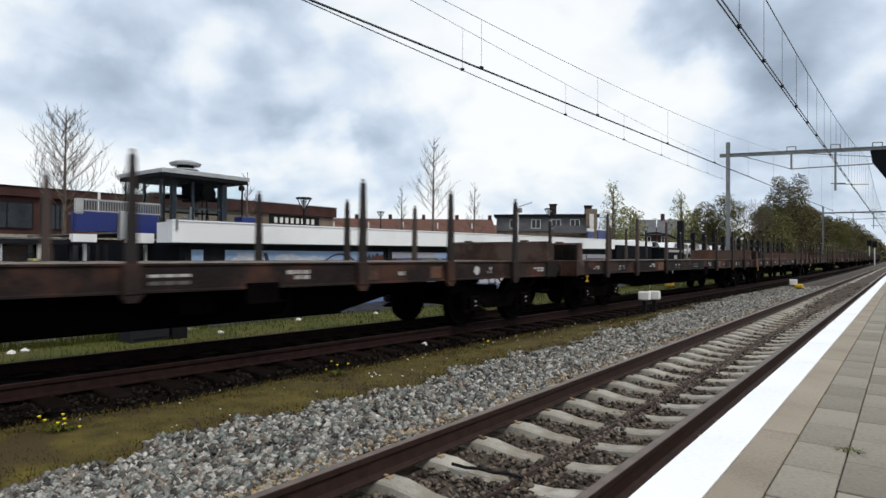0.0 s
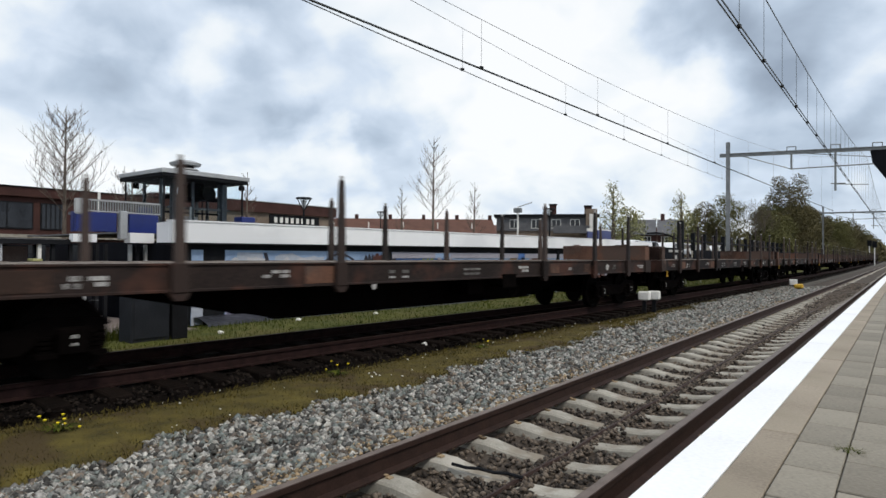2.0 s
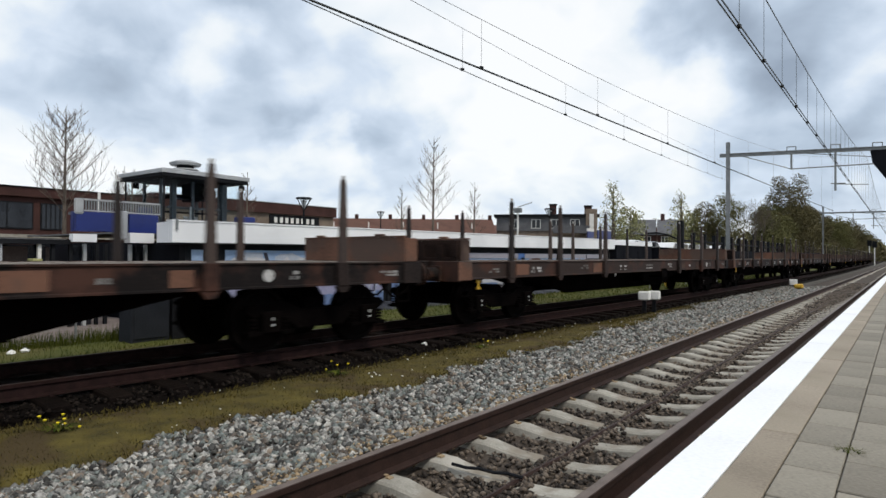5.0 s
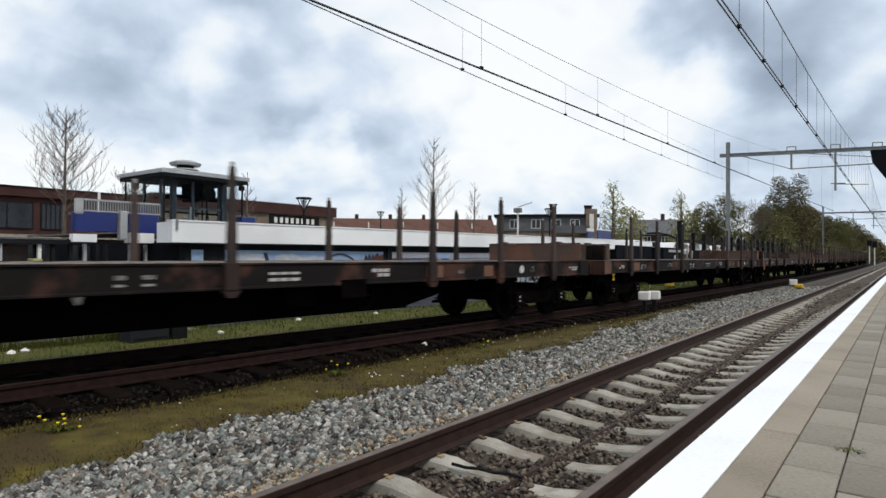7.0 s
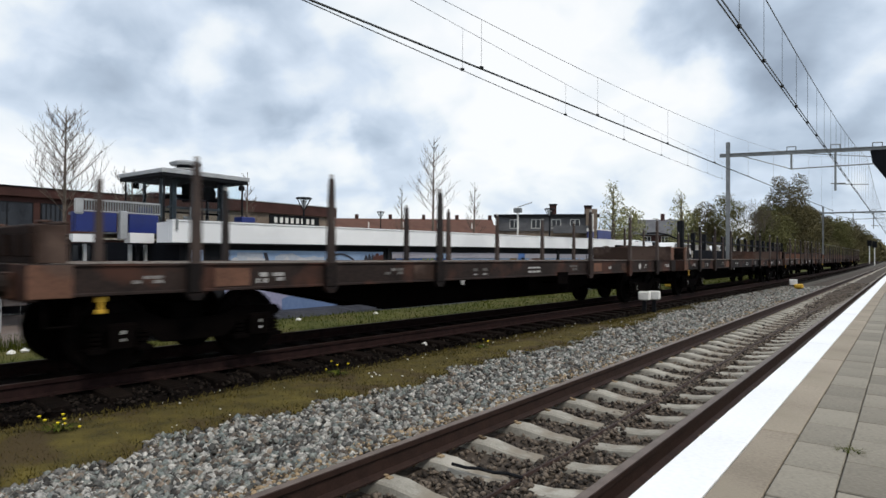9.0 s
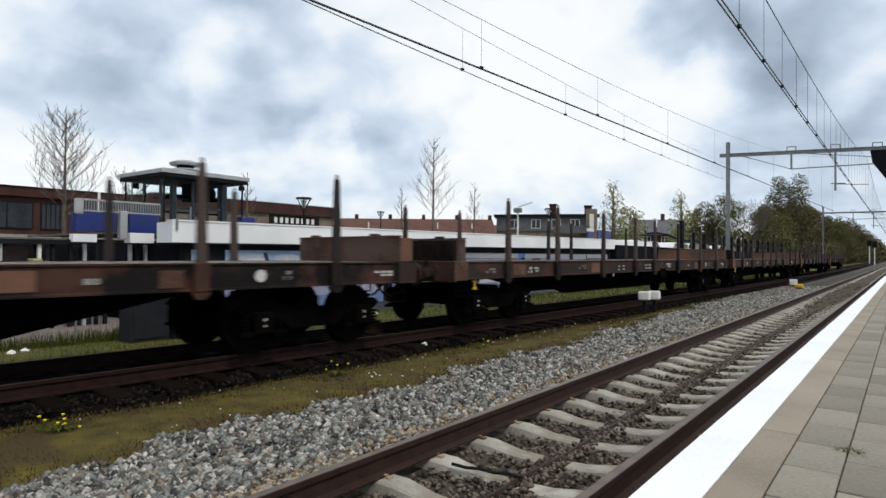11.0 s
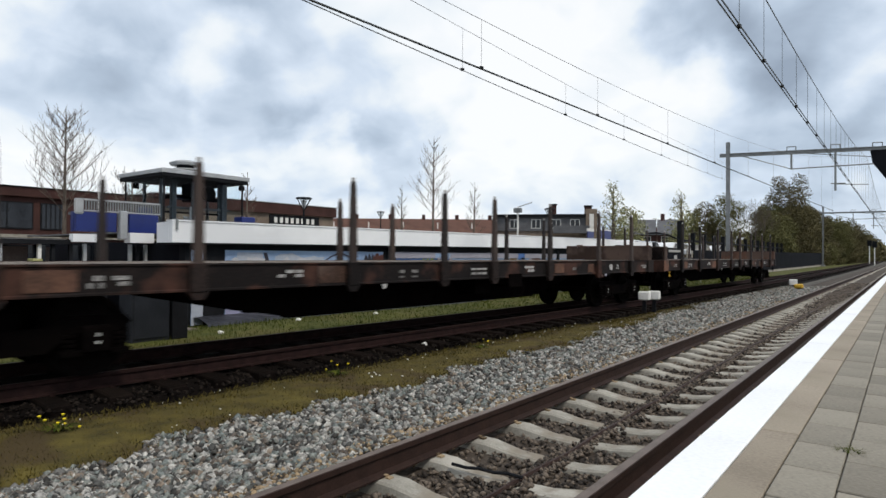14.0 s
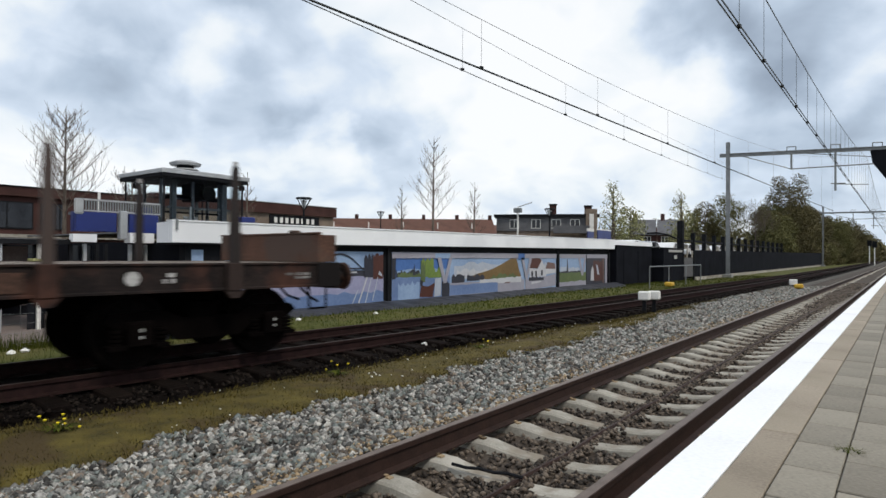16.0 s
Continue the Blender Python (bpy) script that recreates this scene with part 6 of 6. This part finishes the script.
# ---------------------------------------------------------------- trackside boxes and litter
for (x, y, s) in ((-6.12, 17.9, 0.75), (-5.98, 18.35, 0.75), (-5.3, 41.3, 0.95)):
    t = tagged(empty("trackside_box", pose(x, y, -0.30 + (0.36 if y < 30 else 0), 0, 0, 10)), "small white trackside cable box", "cable box", "trackside boxes")
    part("body", boxes((-0.22 * s, 0.22 * s, -0.18 * s, 0.18 * s, 0.06, 0.42 * s), bevel=0.03), "paper_white", t)
    part("foot", boxes((-0.05, 0.05, -0.05, 0.05, -0.45 if y < 30 else -0.1, 0.06)), "dark_steel", t)
for x, y in ((-4.42, 36.4), (-10.2, 33.8)):
    t = tagged(empty("marker_block", pose(x, y, -0.3)), "small yellow trackside marker", "marker")
    part("body", boxes((-0.2, 0.2, -0.25, 0.25, 0.1, 0.32), bevel=0.05), "yellow", t)
    part("foot", boxes((-0.08, 0.08, -0.08, 0.08, -0.1, 0.1)), "dark_steel", t)
rng = random.Random(31)
for x, y in ((-12.2, 10.1), (-12.9, 15.7), (-11.4, 7.4), (-7.05, 8.8), (-11.7, 3.75), (-11.75, 3.95), (-7.1, 34.0), (-11.9, 12.6)):
    bm = bmesh.new()
    bmesh.ops.create_icosphere(bm, subdivisions=1, radius=0.07)
    for v in bm.verts:
        v.co = Vector((v.co.x * rng.uniform(0.6, 1.5), v.co.y * rng.uniform(0.6, 1.5), v.co.z * rng.uniform(0.3, 0.8)))
    ob = part("litter", bm, "paper_white")
    ob.matrix_basis = pose(x, y, -0.24)
    tagged(ob, "crumpled scrap of white litter on the ground", "litter", "litter")

# ---------------------------------------------------------------- trees
def bare_tree(x, y, top, spread, seed, label, limbs=26, pole=False):
    """A leafless young tree: a tapering trunk, rising limbs and fine twigs."""
    r = random.Random(seed)
    t = tagged(empty("bare_tree"), label, "tree", "bare trees")
    base = Vector((x, y, -0.5))
    h = top + 0.5
    part("trunk", tubes((base, base + Vector((0, 0, h * 0.45)), 0.11, 0.075), (base + Vector((0, 0, h * 0.45)), base + Vector((0.05, 0, h)), 0.075, 0.012), n=7), "bark", t)
    bm = bmesh.new()

    def limb(p, d, length, rad, depth):
        n = 3
        for i in range(n):
            d2 = (d + Vector((r.uniform(-0.16, 0.16), r.uniform(-0.16, 0.16), 0.12))).normalized()
            q = p + d2 * (length / n)
            tube(bm, p, q, rad * (1 - i / n * 0.6), rad * (1 - (i + 1) / n * 0.6), n=3, cap=False)
            if depth:
                for _ in range(2):
                    a = r.uniform(0, 2 * math.pi)
                    limb(q, (d2 + 0.75 * Vector((math.cos(a), math.sin(a), 0.25))).normalized(), length * r.uniform(0.35, 0.6), rad * 0.55, depth - 1)
            p, d = q, d2

    for i in range(limbs):
        f = 0.42 + 0.55 * i / limbs
        a = i * 2.4 + r.uniform(-0.4, 0.4)
        reach = spread * (1.15 - f) * 1.5
        limb(base + Vector((0, 0, h * f)), Vector((math.cos(a), math.sin(a), 0.75)).normalized(), max(0.3, reach * r.uniform(0.75, 1.15)), 0.02, 2 if f < 0.9 else 1)
    part("branch_work", bm, "bark", t)
    return t


bare_tree(-28.0, 10.8, 7.4, 1.9, 3, "bare young tree with fine rising twigs", 34)
bare_tree(-24.67, 31.5, 9.2, 1.7, 9, "bare young tree tied to a thin pole", 22)
for x, y, top, sp, sd in ((-27.0, 18.95, 5.6, 0.7, 13), (-31.5, 36.2, 6.9, 0.8, 14), (-27.0, 39.7, 7.2, 1.0, 15), (-26.4, 12.8, 4.9, 1.4, 16)):
    bare_tree(x, y, top, sp, sd, "thin bare young tree behind the station", 16)


def leaf_cloud(name, blobs, count, size, mat, seed, parent):
    """Many small leaf clumps inside a set of lobes (centre, radii), with gaps and an uneven outline."""
    r = np.random.RandomState(seed)
    w = np.array([b[1][0] * b[1][1] * b[1][2] for b in blobs]) ** 0.7
    idx = r.choice(len(blobs), count, p=w / w.sum())
    cen = np.array([b[0] for b in blobs], float)[idx]
    rad = np.array([b[1] for b in blobs], float)[idx]
    d = r.normal(size=(count, 3))
    d /= np.linalg.norm(d, axis=1)[:, None]
    pos = cen + d * rad * (r.uniform(0.25, 1.08, count) ** 0.5)[:, None]
    s = size * r.uniform(0.5, 1.3, count)
    a, b = r.normal(size=(count, 3)), r.normal(size=(count, 3))
    a /= np.linalg.norm(a, axis=1)[:, None]
    b -= a * (a * b).sum(1)[:, None]
    b /= np.linalg.norm(b, axis=1)[:, None]
    q = np.stack([pos - a * s[:, None], pos - b * s[:, None] * 0.6, pos + a * s[:, None], pos + b * s[:, None] * 0.6], 1).reshape(-1, 3)
    f = np.arange(4 * count).reshape(-1, 4)
    me = bpy.data.meshes.new(name)
    me.from_pydata(q.tolist(), [], f.tolist())
    me.materials.append(M[mat])
    ob = new(name, me)
    ob.parent = parent
    return ob


def leafy_tree(x, y, top, width, mat, seed, label, count=2600, size=0.22, start=0.25, columnar=False, group="leafy trees"):
    r = random.Random(seed)
    t = tagged(empty("leafy_tree"), label, "tree", group)
    h = top + 0.5
    base = Vector((x, y, -0.5))
    part("trunk", tubes((base, base + Vector((0.1, 0, h * 0.5)), width * 0.05 + 0.08, width * 0.03 + 0.04), (base + Vector((0.1, 0, h * 0.5)), base + Vector((0, 0.1, h * 0.95)), width * 0.03 + 0.04, 0.02), n=7), "bark", t)
    blobs = []
    bm = bmesh.new()
    n = 16
    for i in range(n):
        f = start + (0.97 - start) * (i + 0.5) / n
        half = width / 2 * (math.sqrt(max(0.04, 1 - ((f - start) / (1 - start) * 1.75 - 0.85) ** 2)) if not columnar else (1.05 - f) ** 0.6 * 0.95)
        for k in range(3):
            a = r.uniform(0, 2 * math.pi)
            c = base + Vector((math.cos(a) * half * 0.62, math.sin(a) * half * 0.62, h * f + r.uniform(-0.03, 0.03) * h))
            rr = half * r.uniform(0.3, 0.55) + 0.1
            blobs.append((tuple(c), (rr, rr, rr * (0.8 if not columnar else 1.3))))
            tube(bm, base + Vector((0, 0, h * (f - 0.1))), c, 0.03 + width * 0.006, 0.012, n=3, cap=False)
    part("limb_work", bm, "bark", t)
    leaf_cloud("crown", blobs, count, size, mat, seed, t)
    return t


leafy_tree(-25.8, 65.1, 9.9, 5.2, "leaf_spring", 21, "slim poplar with sparse fresh spring leaves", 3600, 0.10, 0.2, True)
leafy_tree(-25.8, 70.4, 7.5, 3.6, "leaf_spring", 22, "small tree with fresh spring leaves", 2600, 0.12)
leafy_tree(-24.6, 86.6, 10.7, 6.0, "leaf_spring", 23, "slim poplar with sparse fresh spring leaves", 3600, 0.11, 0.2, True)
leafy_tree(-24.6, 92.0, 8.0, 3.0, "leaf_mid", 24, "small tree with fresh spring leaves", 1200, 0.18)
leafy_tree(-23.2, 107.5, 11.6, 6.6, "leaf_mid", 25, "round tree with young green leaves", 9000, 0.12)
leafy_tree(-26.6, 107.0, 10.2, 4.4, "leaf_dark", 26, "dark purple-brown leaved tree", 7000, 0.12)
for x, y, top, sp, sd in ((-21.6, 112.0, 10.3, 3.0, 41), (-20.2, 114.0, 11.0, 3.2, 42), (-19.5, 118.0, 10.0, 3.0, 43)):
    bare_tree(x, y, top, sp, sd, "bare grey tree between the green trees", 24)
for x, y, top, w, mat, sd in ((-17.2, 129, 16.2, 9.5, "leaf_dark", 27), (-20.0, 127, 11.5, 6.5, "leaf_mid", 28), (-17.0, 137, 12.0, 6.5, "leaf_dark", 29), (-18.0, 124, 8.5, 6.5, "leaf_mid", 30), (-17.0, 148, 11.8, 7.0, "leaf_dark", 33), (-16.0, 160, 11.8, 7.5, "leaf_dark", 34), (-13.6, 174, 11.2, 8.0, "leaf_mid", 35), (-13.0, 190, 11.2, 8.5, "leaf_dark", 36), (-12.6, 210, 10.8, 9.0, "leaf_dark", 37), (-12.2, 235, 10.0, 9.5, "leaf_mid", 38), (-12.0, 265, 9.4, 10.0, "leaf_dark", 39), (-18.5, 141, 7.0, 6.0, "leaf_mid", 45), (-17.6, 118, 6.2, 5.0, "leaf_mid", 46)):
    leafy_tree(x, y, top, w, mat, sd, "broad tree with brown and green young leaves", 25000, 0.135, 0.05, group="trees along the line")
for i in range(12):
    y = 290 + i * 26
    leafy_tree(-13.5 - i * 0.3 + (i % 2) * 2, y, 9.5, 11, "leaf_dark", 60 + i, "distant dark tree beside the line", 900, 0.7, 0.0, group="distant trees")
# low hedge of shrubs behind the far fence and beside the line
for i in range(16):
    y = 147 + i * 9
    leafy_tree(-15.2 + 0.0 * i + (i % 3) * 0.5, y, 3.6 + (i % 4) * 0.7, 6.5, "leaf_mid" if i % 2 else "leaf_dark", 80 + i, "low dense shrub along the line", 5000, 0.16, 0.0, group="shrubs along the line")
# trees on the horizon behind the houses
for i in range(22):
    a = radians(64 - i * 2.6)
    d = 150 + (i * 37) % 60
    leafy_tree(-d * math.sin(a), d * math.cos(a), 7.2 + (i * 5) % 4, 16, "leaf_dark" if i % 3 else "leaf_mid", 110 + i, "distant dark tree on the skyline", 700, 0.8, 0.1, group="skyline trees")

# ---------------------------------------------------------------- grass blades, flowers, weeds
def blades(name, count, area, height, z, mat, label, seed, lean=0.5):
    r = np.random.RandomState(seed)
    x, y = area(r, count)
    hgt = r.uniform(height[0], height[1], count)
    a = r.uniform(0, 2 * np.pi, count)
    w = 0.004 + 0.0012 * np.clip(y, 0, 40) * 0.5
    dx, dy = np.cos(a), np.sin(a)
    lx, ly = r.uniform(-lean, lean, count) * hgt, r.uniform(-lean, lean, count) * hgt
    co = np.stack([np.stack([x - dx * w, y - dy * w, z + 0 * x], -1), np.stack([x + dx * w, y + dy * w, z + 0 * x], -1), np.stack([x + lx, y + ly, z + hgt], -1)], 1).reshape(-1, 3)
    me = bpy.data.meshes.new(name)
    me.from_pydata(co.tolist(), [], np.arange(3 * count).reshape(-1, 3).tolist())
    me.materials.append(M[mat])
    return tagged(new(name, me), label, "grass", kind="stuff")


M["moss"] = material("moss", (0.022, 0.017, 0.004), (0.11, 0.084, 0.016), 1.0, 0.9, bump=0, island=0.6)
blades("dry_grass", 26000, band(far_near_edge, lambda y: grass_near(y) + 0.05, 1.0, 27, 1.5), (0.015, 0.055), -0.285, "moss", "short dry mossy grass between the tracks", 71, 0.9)
blades("verge_grass", 26000, band(lambda y: -13.2, lambda y: far_far_edge(y) + 0.1, 1.5, 60, 1.6), (0.03, 0.12), -0.29, "blade", "green grass on the verge", 72)
blades("tall_grass", 2500, band(lambda y: -12.7, lambda y: -12.0, 1.5, 6.2, 1.0), (0.1, 0.34), -0.29, "blade", "taller weeds along the mesh fence", 73, 0.3)


def dandelions(x, y, n, seed):
    r = random.Random(seed)
    p = tagged(empty("dandelion_clump", pose(x, y, -0.27)), "clump of yellow dandelions in the dry grass", "flowers", "dandelions")
    bm = bmesh.new()
    for i in range(14):
        a = r.uniform(0, 6.28)
        d = Vector((math.cos(a), math.sin(a), 0))
        s = Vector((-d.y, d.x, 0)) * 0.018
        v = [bm.verts.new(q) for q in (d * 0.02 - s * 0.4, d * 0.02 + s * 0.4, d * 0.10 + s + Vector((0, 0, 0.05)), d * r.uniform(0.15, 0.24) + Vector((0, 0, 0.03)), d * 0.10 - s + Vector((0, 0, 0.05)))]
        bm.faces.new(v)
    part("leaves", bm, "blade", p)
    for i in range(n):
        q = Vector((r.uniform(-0.2, 0.2), r.uniform(-0.14, 0.14), r.uniform(0.03, 0.16)))
        f = part("flower", tubes((q, q + Vector((0, 0, 0.014)), 0.009, 0.018), (q + Vector((0, 0, 0.014)), q + Vector((0, 0, 0.021)), 0.018, 0.006), n=10), "flower", p, "yellow flower head")
        part("stem", tubes((Vector((q.x * 0.5, q.y * 0.5, 0)), q, 0.003), n=4), "blade", f)


dandelions(-6.34, 2.42, 7, 1)
dandelions(-6.30, 5.93, 4, 2)
dandelions(-6.1, 9.2, 3, 3)
weed = tagged(empty("weed_tuft", pose(-0.15, 2.42, PLAT_Z - 0.005)), "small green weed in a slab joint", "weed")
bm = bmesh.new()
r = random.Random(4)
for i in range(60):
    a, L0 = r.uniform(0, 6.28), r.uniform(0.015, 0.05)
    b0 = Vector((r.uniform(-0.03, 0.03), r.uniform(-0.03, 0.03), 0))
    tip = b0 + Vector((math.cos(a) * L0, math.sin(a) * L0, r.uniform(0.004, 0.018)))
    s = Vector((-math.sin(a), math.cos(a), 0)) * 0.002
    bm.faces.new([bm.verts.new(q) for q in (b0 - s, b0 + s, tip)])
part("blades", bm, "blade", weed)
cable = tagged(new("loose_cable", finish("loose_cable", tubes(*[(( -2.72 + 0.11 * i, 3.72 + 0.02 * i, -0.165 - 0.01 * (i % 2)), (-2.72 + 0.11 * (i + 1), 3.72 + 0.02 * (i + 1), -0.165 - 0.01 * ((i + 1) % 2)), 0.012) for i in range(5)], n=6), "dark_steel")), "short black cable lying on a sleeper", "cable")

runs = [(-2.21 + 0.012 * math.sin(1.3 * k), 1.0 + 0.6 * k, -0.214 + 0.012 * (k % 2)) for k in range(60)]
tagged(new("track_cable", finish("track_cable", pipe(bmesh.new(), runs, 0.019, 6), "rail")), "rusty brown cable lying along the middle of the track", "cable")

motions()
